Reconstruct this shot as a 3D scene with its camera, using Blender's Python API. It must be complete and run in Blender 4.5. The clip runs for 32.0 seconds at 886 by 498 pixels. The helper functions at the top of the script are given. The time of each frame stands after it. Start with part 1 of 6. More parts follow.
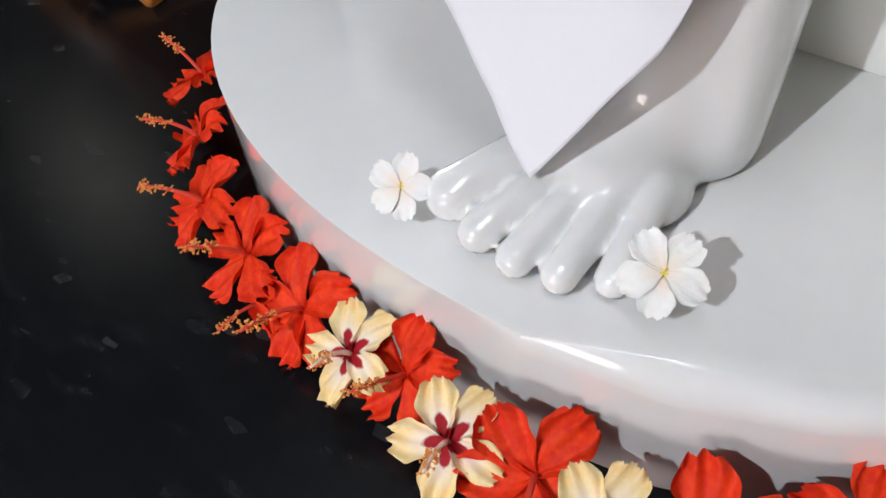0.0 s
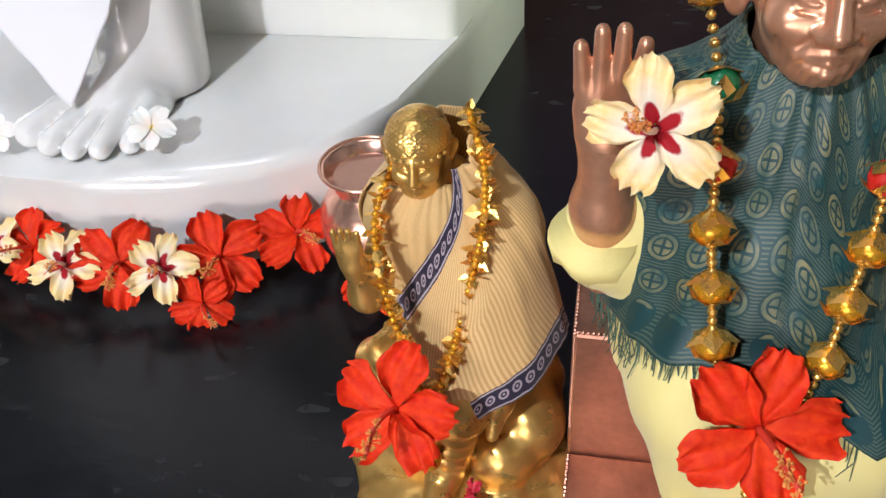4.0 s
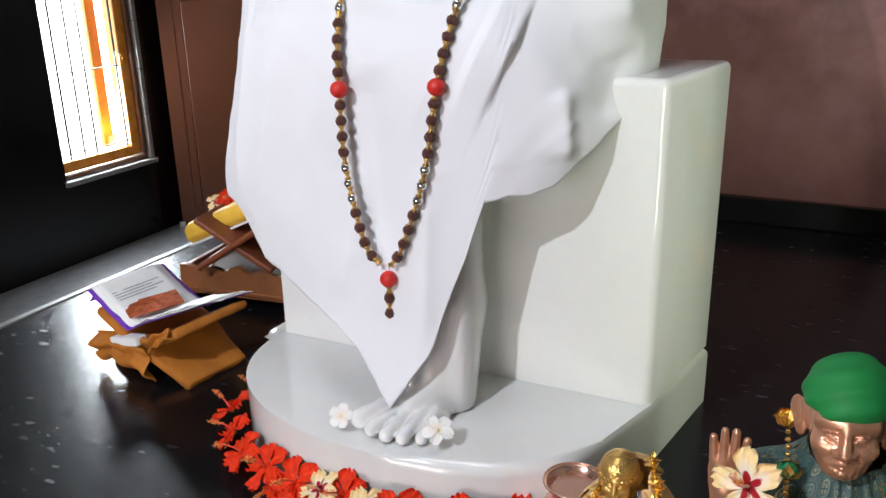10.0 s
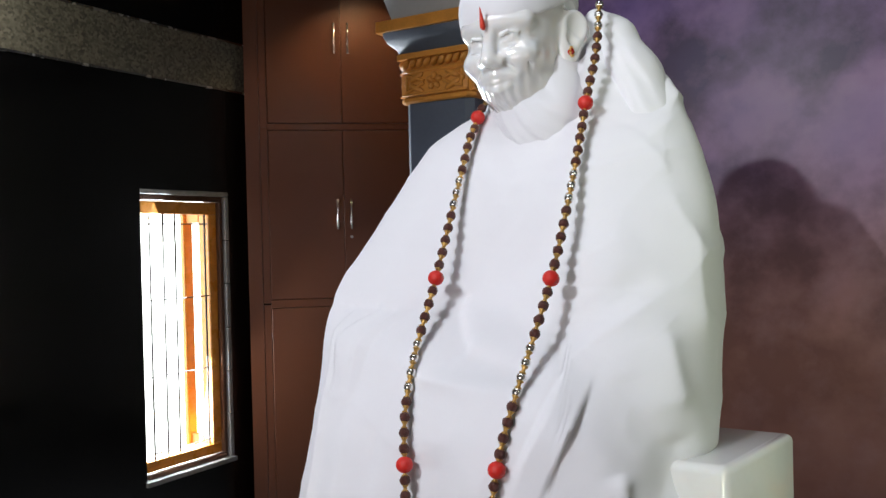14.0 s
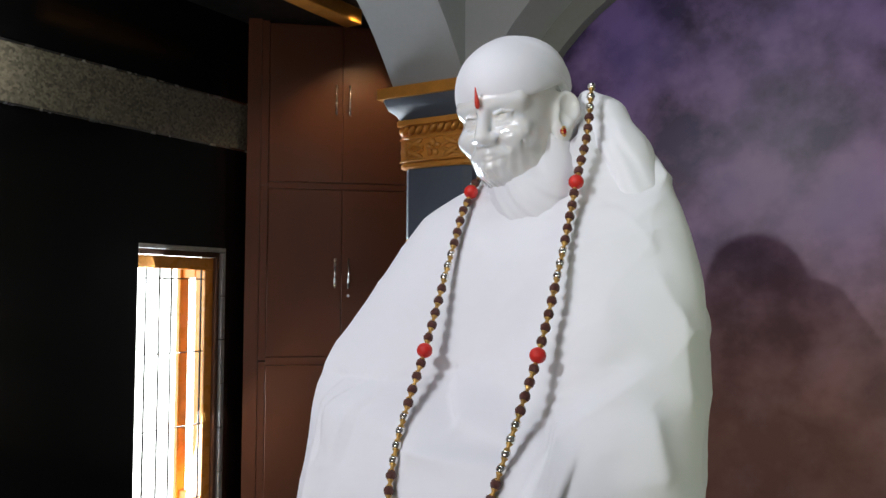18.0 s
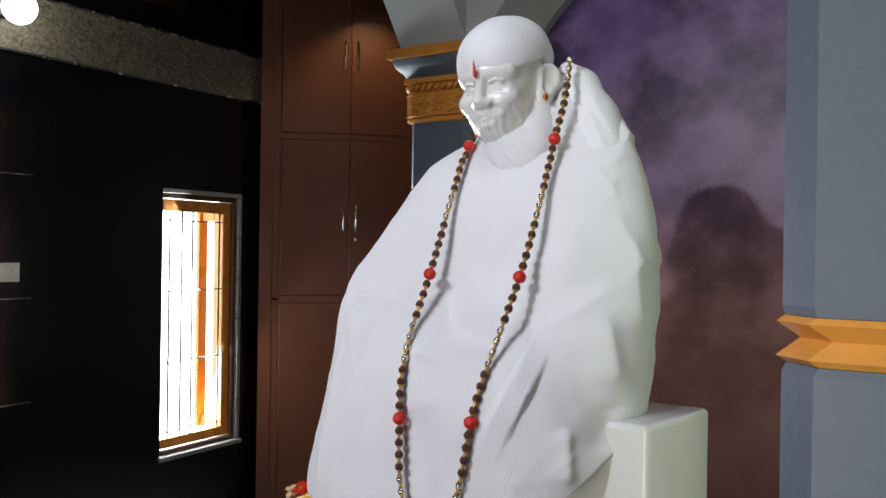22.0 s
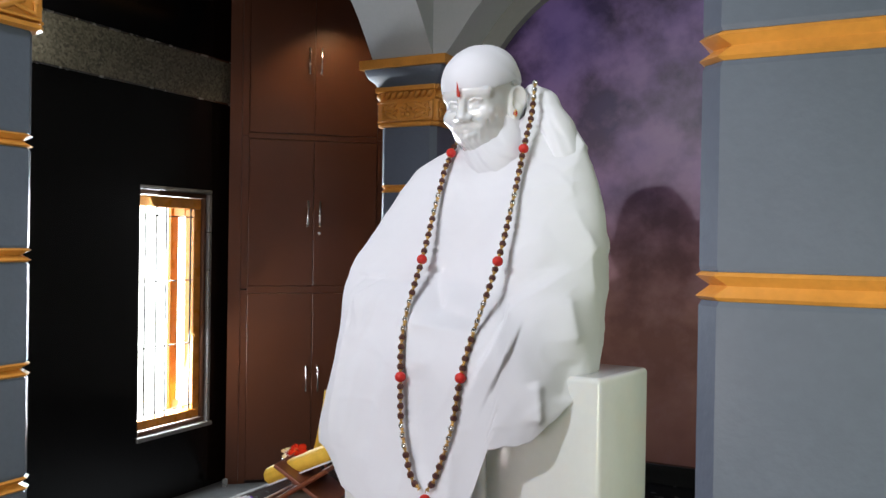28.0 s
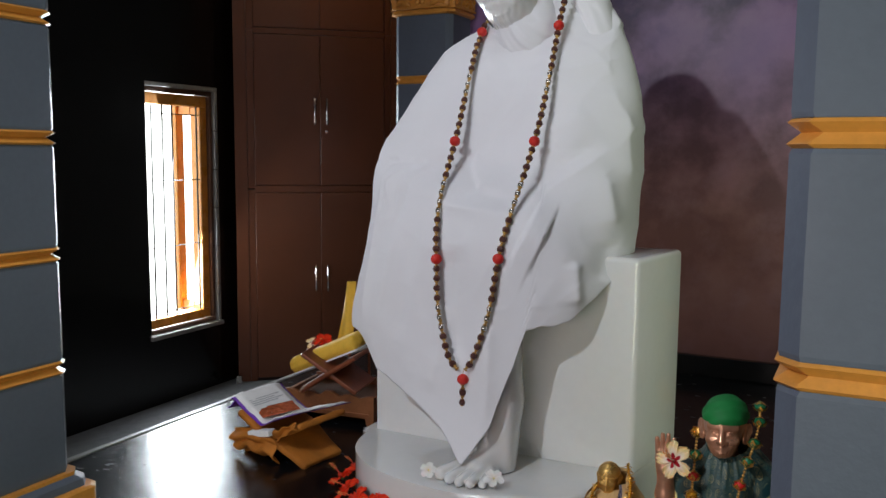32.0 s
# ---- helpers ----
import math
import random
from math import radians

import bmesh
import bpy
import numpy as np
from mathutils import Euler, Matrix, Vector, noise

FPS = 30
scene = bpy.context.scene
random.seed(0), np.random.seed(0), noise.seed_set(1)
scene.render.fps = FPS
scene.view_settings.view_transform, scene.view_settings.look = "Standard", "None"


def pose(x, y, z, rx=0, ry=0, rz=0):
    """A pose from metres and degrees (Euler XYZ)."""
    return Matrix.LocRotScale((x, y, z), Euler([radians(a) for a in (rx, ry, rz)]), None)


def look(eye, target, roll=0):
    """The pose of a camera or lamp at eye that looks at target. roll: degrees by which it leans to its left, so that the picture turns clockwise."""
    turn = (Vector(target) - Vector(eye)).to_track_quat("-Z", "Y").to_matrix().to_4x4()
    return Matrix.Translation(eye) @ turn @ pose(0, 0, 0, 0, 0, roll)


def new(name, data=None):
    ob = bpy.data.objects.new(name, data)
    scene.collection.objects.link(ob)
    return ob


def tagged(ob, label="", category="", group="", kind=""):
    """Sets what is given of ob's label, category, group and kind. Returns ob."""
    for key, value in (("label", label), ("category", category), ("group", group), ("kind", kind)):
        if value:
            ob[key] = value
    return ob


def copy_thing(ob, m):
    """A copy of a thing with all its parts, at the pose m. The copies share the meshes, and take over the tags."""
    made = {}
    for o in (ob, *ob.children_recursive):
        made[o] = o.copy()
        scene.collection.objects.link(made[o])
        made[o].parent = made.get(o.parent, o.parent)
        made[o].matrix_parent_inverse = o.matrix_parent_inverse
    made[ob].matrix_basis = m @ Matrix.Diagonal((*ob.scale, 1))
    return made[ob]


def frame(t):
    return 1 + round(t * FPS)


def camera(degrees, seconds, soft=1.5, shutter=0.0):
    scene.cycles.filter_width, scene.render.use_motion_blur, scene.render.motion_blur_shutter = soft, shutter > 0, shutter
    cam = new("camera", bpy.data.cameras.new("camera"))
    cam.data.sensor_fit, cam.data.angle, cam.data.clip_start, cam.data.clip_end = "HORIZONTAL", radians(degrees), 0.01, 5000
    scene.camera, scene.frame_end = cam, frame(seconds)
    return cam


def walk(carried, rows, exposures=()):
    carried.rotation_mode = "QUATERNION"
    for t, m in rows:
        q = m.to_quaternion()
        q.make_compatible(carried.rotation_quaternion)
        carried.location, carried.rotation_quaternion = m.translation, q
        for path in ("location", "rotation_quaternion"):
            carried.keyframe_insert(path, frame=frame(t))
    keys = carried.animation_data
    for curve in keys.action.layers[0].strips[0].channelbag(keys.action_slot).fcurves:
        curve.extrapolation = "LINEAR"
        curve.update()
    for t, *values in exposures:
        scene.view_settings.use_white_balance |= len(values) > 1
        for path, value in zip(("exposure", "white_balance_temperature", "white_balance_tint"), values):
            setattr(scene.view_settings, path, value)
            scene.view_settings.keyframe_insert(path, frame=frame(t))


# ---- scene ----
cam = camera(55.3, 32.0)
METRES, EYE, TILT, LEAN, TURN = 2.8, 0.604, 0.0, 0.0, 41.0
ROWS = [
    (0.0, 0.0, 0.0, 0.0, -5.42, -50.81, 4.43),
    (0.5, -0.0038, -0.013, 0.0044, -5.75, -50.93, 4.25),
    (1.0, -0.0118, -0.0504, 0.0173, -7.08, -50.54, 4.52),
    (1.5, -0.0227, -0.1, 0.0246, -11.91, -48.58, 5.31),
    (2.0, -0.0198, -0.1387, 0.025, -19.43, -47.61, 5.0),
    (2.5, -0.0094, -0.1644, 0.0256, -24.24, -46.68, 4.86),
    (3.0, -0.0005, -0.1873, 0.0282, -26.2, -45.32, 4.72),
    (3.5, 0.011, -0.2052, 0.0315, -29.01, -43.74, 4.55),
    (4.0, 0.0137, -0.2157, 0.0358, -30.35, -41.59, 3.68),
    (4.5, 0.0084, -0.2271, 0.0394, -31.65, -39.53, 3.06),
    (6.5, -0.0418, -0.3049, 0.0649, -30.02, -33.59, 0.76),
    (7.0, -0.0527, -0.3183, 0.0681, -29.28, -32.71, 0.65),
    (7.5, -0.0587, -0.3239, 0.0743, -28.11, -31.68, 0.42),
    (8.0, -0.0614, -0.3254, 0.0799, -24.58, -30.7, 0.0),
    (8.5, -0.0663, -0.3312, 0.0877, -19.05, -29.11, 0.62),
    (9.0, -0.0681, -0.3384, 0.0993, -17.0, -26.69, 0.75),
    (9.5, -0.0693, -0.3476, 0.1174, -15.9, -22.86, 0.95),
    (10.0, -0.0646, -0.3507, 0.1342, -14.83, -19.1, 1.17),
    (10.5, -0.0601, -0.3498, 0.1516, -13.69, -15.62, 1.24),
    (11.0, -0.0573, -0.3485, 0.1619, -12.91, -12.3, 1.36),
    (11.5, -0.0541, -0.3536, 0.1736, -12.21, -8.81, 1.38),
    (12.0, -0.0557, -0.362, 0.1849, -11.61, -5.63, 1.38),
    (12.5, -0.0569, -0.3692, 0.1936, -11.11, -3.41, 1.44),
    (13.0, -0.0557, -0.3676, 0.1973, -10.27, -2.45, 1.34),
    (13.5, -0.0544, -0.3671, 0.2023, -9.57, -1.57, 1.3),
    (14.0, -0.0543, -0.3687, 0.206, -9.39, -0.68, 1.34),
    (14.5, -0.0533, -0.37, 0.2097, -9.14, -0.01, 1.24),
    (15.0, -0.0504, -0.3693, 0.211, -9.2, 0.84, 1.23),
    (15.5, -0.0511, -0.3646, 0.2123, -9.37, 1.66, 1.03),
    (17.5, -0.0516, -0.3757, 0.2167, -9.54, 3.67, 0.0),
    (18.0, -0.0494, -0.3784, 0.2183, -9.49, 3.13, -0.25),
    (18.5, -0.0462, -0.3878, 0.2211, -9.46, 2.83, -0.41),
    (19.0, -0.0501, -0.3989, 0.2212, -9.3, 2.53, -0.72),
    (19.5, -0.0572, -0.4141, 0.2194, -9.32, 2.2, -0.7),
    (20.0, -0.067, -0.4334, 0.2203, -9.46, 1.86, -0.64),
    (20.5, -0.0724, -0.4542, 0.2152, -9.81, 1.42, -0.67),
    (21.0, -0.0761, -0.4802, 0.211, -10.03, 0.78, -0.73),
    (21.5, -0.0737, -0.5055, 0.2084, -9.88, 0.34, -0.81),
    (22.0, -0.076, -0.5261, 0.2035, -9.51, -0.21, -0.89),
    (22.5, -0.0921, -0.5464, 0.1994, -8.82, -0.81, -0.82),
    (23.0, -0.1142, -0.5673, 0.2004, -9.03, -0.95, -0.67),
    (23.5, -0.1392, -0.5752, 0.1996, -9.64, -1.04, -0.46),
    (24.0, -0.1587, -0.579, 0.195, -11.76, -1.1, -0.52),
    (24.5, -0.1705, -0.5869, 0.1946, -12.6, -1.04, -0.56),
    (25.0, -0.1757, -0.5962, 0.1954, -13.48, -0.95, -0.61),
    (25.5, -0.1799, -0.6017, 0.1929, -14.23, -1.0, -0.7),
    (26.0, -0.1822, -0.6157, 0.1959, -14.58, -0.94, -0.74),
    (26.5, -0.1784, -0.6321, 0.1962, -14.58, -0.79, -0.9),
    (28.5, -0.1627, -0.686, 0.1965, -13.47, -0.37, -0.89),
    (29.0, -0.177, -0.6855, 0.1954, -13.29, -0.36, -0.94),
    (29.5, -0.1943, -0.6803, 0.1935, -13.5, -0.44, -0.92),
    (30.0, -0.2023, -0.67, 0.1859, -13.64, -0.79, -0.88),
    (30.5, -0.204, -0.6606, 0.179, -13.91, -2.1, -0.76),
    (31.0, -0.203, -0.6572, 0.1736, -14.2, -3.71, -0.63),
    (31.5, -0.2018, -0.6549, 0.1689, -14.3, -5.27, -0.5),
    (32.0, -0.2009, -0.6538, 0.1656, -14.28, -6.54, -0.52),
]
EXPOSURES = [(0.0, 0.42), (1.0, 0.48), (2.0, 0.74), (4.0, 0.66), (7.0, 0.65), (9.0, 0.58), (10.0, 0.36), (11.0, 0.08), (13.0, -0.02), (15.0, 0.06), (18.0, -0.18), (20.0, -0.2), (26.0, -0.03), (29.0, 0.06), (30.0, -0.12), (31.0, -0.5), (32.0, -0.6)]
walk(cam, [(t, pose(0, 0, EYE, TILT, LEAN, TURN) @ pose(METRES * x, METRES * y, METRES * z, 90 + pitch, roll, yaw)) for t, x, y, z, yaw, pitch, roll in ROWS], EXPOSURES)

# ---- light ----
world = bpy.data.worlds.new("sky")
scene.world = world
world.use_nodes = True
sky = world.node_tree.nodes.new("ShaderNodeTexSky")
sky.sky_type, sky.sun_disc = "NISHITA", False
sky.sun_elevation, sky.sun_rotation = radians(48), radians(200)
bg = world.node_tree.nodes["Background"]
world.node_tree.links.new(sky.outputs[0], bg.inputs[0])
bg.inputs[1].default_value = 0.12


def lamp(name, kind, m, power, colour, size=0.1, size_y=None, spot=70, blend=0.5):
    data = bpy.data.lights.new(name, kind)
    data.energy, data.color = power, colour
    if kind == "AREA":
        data.shape, data.size, data.size_y = "RECTANGLE", size, size_y or size
    elif kind == "SPOT":
        data.shadow_soft_size, data.spot_size, data.spot_blend = size, radians(spot), blend
    else:
        data.shadow_soft_size = size
    ob = new(name, data)
    ob.matrix_world = m
    return ob


SPOT = (-0.72, -2.2, 2.57)
lamp("front_spot_lamp", "SPOT", look(SPOT, (-0.15, 0.6, 0.30)), 236, (0.88, 0.93, 1.0), 0.03, spot=76, blend=0.8)
# added low pinkish fill from the hall side, lifting the lower robe and pedestal
lamp("hall_daylight", "AREA", look((-0.7, -4.6, 0.55), (-0.2, 0.8, 0.45)), 66, (1.0, 0.89, 0.90), 2.4, 1.6)
# added greenish fill, no door here: brightens the right of seat and robe
lamp("side_door_daylight", "AREA", look((2.9, -1.6, 0.75), (0.2, 0.7, 0.35)), 84, (0.88, 1.0, 0.74), 1.0, 1.9)
# added unseen fill from above for the upward faces of marble and cloth
lamp("shrine_ceiling_lamp", "AREA", look((-0.25, 0.10, 2.92), (-0.25, 0.35, 0.0)), 9, (0.90, 0.92, 1.0), 0.9, 0.5)
lamp("window_daylight", "AREA", look((-3.60, 2.67, 0.65), (-1.0, 1.2, 0.0)), 128, (0.84, 0.93, 1.0), 0.55, 1.6)
lamp("downlight_lamp", "SPOT", look((-2.55, 3.25, 2.98), (-2.75, 3.5, 0)), 26, (1.0, 0.80, 0.45), 0.03, spot=115, blend=0.7)
GLOBE = (-3.27, 1.27, 2.345)
lamp("globe_lamp", "POINT", pose(*GLOBE), 2.2, (1.0, 0.97, 0.9), 0.07)

# ---- materials ----


class Nodes:
    def __init__(self, name):
        self.m = bpy.data.materials.new(name)
        self.m.use_nodes = True
        self.t = self.m.node_tree
        self.b = self.t.nodes["Principled BSDF"]
        self.co = self.t.nodes.new("ShaderNodeTexCoord").outputs["Object"]

    def add(self, kind, **kw):
        n = self.t.nodes.new(kind)
        for k, v in kw.items():
            n.inputs[k.replace("_", " ")].default_value = v
        return n

    def link(self, a, b):
        self.t.links.new(a, b)

    def noise(self, scale, detail=4.0, rough=0.55, vec=None):
        n = self.add("ShaderNodeTexNoise", Scale=scale, Detail=detail, Roughness=rough)
        self.link(vec or self.co, n.inputs["Vector"])
        return n.outputs["Fac"]

    def ramp(self, fac, stops):
        n = self.t.nodes.new("ShaderNodeValToRGB")
        e = n.color_ramp.elements
        for i, (p, c) in enumerate(stops):
            k = e[i] if i < 2 else e.new(p)
            k.position, k.color = p, (*c, 1)
        self.link(fac, n.inputs[0])
        return n.outputs[0]

    def mix(self, fac, a, b, mode="MIX"):
        n = self.t.nodes.new("ShaderNodeMix")
        n.data_type, n.blend_type = "RGBA", mode
        for s, v in ((n.inputs["Factor"], fac), (n.inputs["A"], a), (n.inputs["B"], b)):
            if isinstance(v, (int, float)):
                s.default_value = v
            elif isinstance(v, tuple):
                s.default_value = (*v, 1)
            else:
                self.link(v, s)
        return n.outputs["Result"]

    def bump(self, height, strength, distance=0.002):
        n = self.add("ShaderNodeBump", Strength=strength, Distance=distance)
        self.link(height, n.inputs["Height"])
        old = self.b.inputs["Normal"].links
        if old:
            self.link(old[0].from_socket, n.inputs["Normal"])
        self.link(n.outputs[0], self.b.inputs["Normal"])
        return self

    def set(self, **kw):
        for k, v in kw.items():
            s = self.b.inputs[k.replace("_", " ")]
            if isinstance(v, (int, float)):
                s.default_value = v
            elif isinstance(v, tuple):
                s.default_value = (*v, 1) if len(v) == 3 and s.type == "RGBA" else v
            else:
                self.link(v, s)
        return self


def paint(name, colour, rough=0.5, vary=0.12, scale=6.0, fine=120.0, bump=0.05, depth=0.002, metal=0.0, **kw):
    """A surface of one colour with blotches, fine grain and relief."""
    n = Nodes(name)
    c = tuple(colour)
    lo, hi = tuple(v * (1 - vary) for v in c), tuple(min(1.0, v * (1 + vary)) for v in c)
    big, small = n.noise(scale), n.noise(fine, 3)
    col = n.mix(0.35, n.ramp(big, [(0.3, lo), (0.7, hi)]), n.ramp(small, [(0.3, lo), (0.7, hi)]))
    rr = n.ramp(n.noise(scale * 1.7), [(0.3, (max(0, rough - 0.07),) * 3), (0.7, (min(1, rough + 0.07),) * 3)])
    n.set(Base_Color=col, Roughness=rr, Metallic=metal, **kw)
    n.bump(small, bump, depth)
    return n


def black_granite():
    n = Nodes("black_granite")
    stretch = n.add("ShaderNodeMapping", Scale=(1.0, 2.1, 1.0), Rotation=(0, 0, 0.6))
    n.link(n.co, stretch.inputs[0])
    flake = n.add("ShaderNodeTexVoronoi", Scale=48.0)
    wob = n.mix(0.03, stretch.outputs[0], n.add("ShaderNodeTexNoise", Scale=30.0).outputs["Color"], "ADD")
    n.link(wob, flake.inputs["Vector"])
    chip = n.ramp(flake.outputs["Color"], [(0.83, (0, 0, 0)), (0.95, (1, 1, 1))])
    cloud = n.ramp(n.noise(7, 5, 0.6), [(0.46, (0.15, 0.15, 0.15)), (0.68, (1.0, 1.0, 1.0))])
    grey = n.ramp(n.noise(30, 5, 0.65, stretch.outputs[0]), [(0.55, (0.0, 0.0, 0.0)), (0.72, (1.0, 1.0, 1.0))])
    col = n.mix(n.mix(1.0, grey, cloud, "MULTIPLY"), (0.0045, 0.0052, 0.0066), (0.026, 0.028, 0.031))
    col = n.mix(n.mix(1.0, chip, cloud, "MULTIPLY"), col, (0.050, 0.053, 0.058))
    rough = n.mix(n.noise(16.0, 7, 0.7, stretch.outputs[0]), (0.13, 0.13, 0.13), (0.33, 0.33, 0.33))
    rough = n.mix(n.mix(1.0, chip, cloud, "MULTIPLY"), rough, (0.45, 0.45, 0.45))
    return n.set(Base_Color=col, Roughness=rough, Specular_IOR_Level=0.37).bump(n.noise(30.0, 7, 0.65, stretch.outputs[0]), 0.12, 0.002).m


def black_tile():
    n = Nodes("polished_black_tile")
    col = n.mix(n.noise(18, 4), (0.0025, 0.0025, 0.003), (0.006, 0.0055, 0.0055))
    rough = n.ramp(n.noise(4.0, 4), [(0.3, (0.10, 0.10, 0.10)), (0.7, (0.20, 0.20, 0.20))])
    return n.set(Base_Color=col, Roughness=rough).m


def speckled_granite():
    n = Nodes("speckled_granite")
    v = n.add("ShaderNodeTexVoronoi", Scale=75.0)
    n.link(n.co, v.inputs["Vector"])
    cell = n.ramp(v.outputs["Color"], [(0.15, (0.025, 0.023, 0.017)), (0.4, (0.14, 0.126, 0.09)), (0.75, (0.30, 0.28, 0.21))])
    col = n.mix(n.noise(14, 5), cell, (0.14, 0.127, 0.095))
    return n.set(Base_Color=col, Roughness=0.45).bump(n.noise(150), 0.05).m


def purple_cloud():
    n = Nodes("purple_cloud_print")
    z = n.t.nodes.new("ShaderNodeSeparateXYZ")
    n.link(n.co, z.inputs[0])
    up = n.add("ShaderNodeMapRange", From_Min=0.0, From_Max=2.3)
    n.link(z.outputs["Z"], up.inputs[0])
    # print tones by height; top darkened, bottom lifted to soften the spot's shadow contrast
    base = n.ramp(up.outputs[0], [(0.0, (0.150, 0.050, 0.050)), (0.30, (0.230, 0.090, 0.078)), (0.55, (0.110, 0.044, 0.064)), (0.78, (0.050, 0.020, 0.075)), (1.0, (0.032, 0.014, 0.062))])
    cl = n.ramp(n.noise(2.1, 8, 0.55), [(0.43, (0, 0, 0)), (0.58, (0.75, 0.75, 0.75)), (0.70, (1, 1, 1))])
    puff = n.ramp(up.outputs[0], [(0.0, (0.16, 0.06, 0.06)), (0.35, (0.46, 0.215, 0.20)), (0.58, (0.34, 0.17, 0.27)), (1.0, (0.28, 0.17, 0.46))])
    col = n.mix(cl, base, puff)
    fine = n.ramp(n.noise(6.5, 6, 0.6), [(0.50, (0, 0, 0)), (0.75, (0.35, 0.35, 0.35))])
    col = n.mix(fine, col, n.mix(0.35, puff, (0.38, 0.26, 0.40)))
    blue = n.ramp(n.noise(1.1, 3), [(0.46, (0, 0, 0)), (0.66, (0.65, 0.65, 0.65))])
    high = n.add("ShaderNodeMapRange", From_Min=1.0, From_Max=1.9)
    n.link(z.outputs["Z"], high.inputs[0])
    col = n.mix(n.mix(1.0, blue, high.outputs[0], "MULTIPLY"), col, (0.085, 0.060, 0.27))
    return n.set(Base_Color=col, Roughness=0.38).bump(n.noise(300), 0.03).m


M = {
    "granite": black_granite(),
    "tile": black_tile(),
    "speckle": speckled_granite(),
    "cloud": purple_cloud(),
    "floor": paint("grey_stone_floor", (0.07, 0.07, 0.072), 0.5, 0.06, 9, 140).m,
    "wallpaint": paint("plain_wall", (0.36, 0.34, 0.31), 0.8, 0.06).m,
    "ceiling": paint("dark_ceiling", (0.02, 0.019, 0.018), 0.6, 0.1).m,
    "blue": paint("slate_blue_paint", (0.098, 0.116, 0.152), 0.42, 0.10, 3, 60, 0.25, 0.003).m,
    "orange": paint("orange_gold_paint", (0.62, 0.26, 0.045), 0.38, 0.16, 12, 90, 0.2, 0.003).m,
    "arch": paint("pale_blue_grey_paint", (0.42, 0.43, 0.45), 0.5, 0.06, 3, 60, 0.15).m,
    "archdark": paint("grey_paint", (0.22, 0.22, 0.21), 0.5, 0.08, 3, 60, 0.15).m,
    "laminate": paint("brown_laminate", (0.120, 0.038, 0.016), 0.36, 0.12, 2.5, 200, 0.04).m,
    "gap": paint("dark_gap", (0.015, 0.008, 0.006), 0.7).m,
    "steel": paint("brushed_steel", (0.72, 0.70, 0.66), 0.25, 0.05, metal=1.0).m,
    "teak": paint("varnished_orange_wood", (0.72, 0.29, 0.045), 0.3, 0.2, 8, 80).m,
    "darkwood": paint("dark_wood", (0.09, 0.035, 0.015), 0.4, 0.2, 8, 80).m,
    "iron": paint("window_bar_iron", (0.05, 0.045, 0.04), 0.5, metal=0.7).m,
    "stonegrey": paint("grey_granite_lining", (0.24, 0.23, 0.22), 0.4, 0.25, 20, 160).m,
    "marble": paint("white_marble", (0.80, 0.80, 0.79), 0.12, 0.03, 2.5, 40, 0.0, Subsurface_Weight=0.6, Subsurface_Radius=(0.05, 0.045, 0.04), Coat_Weight=0.8, Coat_Roughness=0.07).m,
    "cotton": paint("white_cotton", (0.80, 0.80, 0.835), 0.85, 0.025, 5, 600, 0.18, 0.0008, Sheen_Weight=0.15).m,
    "brass": paint("polished_copper_brass", (0.66, 0.34, 0.21), 0.33, 0.22, 14, 90, 0.08, metal=0.66).m,
    "gold": paint("polished_gold_brass", (0.76, 0.47, 0.14), 0.31, 0.2, 22, 90, 0.08, metal=0.78).m,
    "copper": paint("copper", (0.88, 0.52, 0.40), 0.20, 0.10, 10, 90, 0.04, metal=0.85).m,
    "glow": None,
}

# ---- mesh tools ----


def link_mesh(name, verts, faces, material, smooth=False):
    me = bpy.data.meshes.new(name)
    me.from_pydata([tuple(v) for v in verts], [], [tuple(f) for f in faces])
    me.update()
    if material:
        me.materials.append(material)
    if smooth:
        me.polygons.foreach_set("use_smooth", [True] * len(me.polygons))
    return me


def part(name, bm, material, parent=None, label="", smooth=False, auto=None):
    me = bpy.data.meshes.new(name)
    bmesh.ops.recalc_face_normals(bm, faces=bm.faces)
    bm.to_mesh(me)
    bm.free()
    return part_mesh(name, me, material, parent, label, smooth, auto)


def part_mesh(name, me, material, parent=None, label="", smooth=False, auto=None):
    if material and not me.materials:
        me.materials.append(material)
    if smooth or auto:
        me.polygons.foreach_set("use_smooth", [True] * len(me.polygons))
    if auto:
        me.set_sharp_from_angle(angle=radians(auto))
    ob = new(name, me)
    if parent:
        ob.parent = parent
    if label:
        ob["label"] = label
    return ob


def empty(name, m, label, category, group="", kind=""):
    ob = new(name)
    ob.matrix_world = m
    return tagged(ob, label, category, group, kind)


def box(lo, hi, bevel=0.0, seg=2, bm=None):
    bm2 = bmesh.new()
    bmesh.ops.create_cube(bm2, size=1.0)
    for v in bm2.verts:
        v.co = [lo[i] + (v.co[i] + 0.5) * (hi[i] - lo[i]) for i in range(3)]
    if bevel:
        bmesh.ops.bevel(bm2, geom=bm2.edges[:], offset=bevel, segments=seg, affect="EDGES", profile=0.5)
    if bm is None:
        return bm2
    return merge(bm, bm2)


def merge(bm, other, m=None):
    if m is not None:
        bmesh.ops.transform(other, matrix=m, verts=other.verts)
    me = bpy.data.meshes.new("tmp")
    other.to_mesh(me)
    other.free()
    bm.from_mesh(me)
    bpy.data.meshes.remove(me)
    return bm


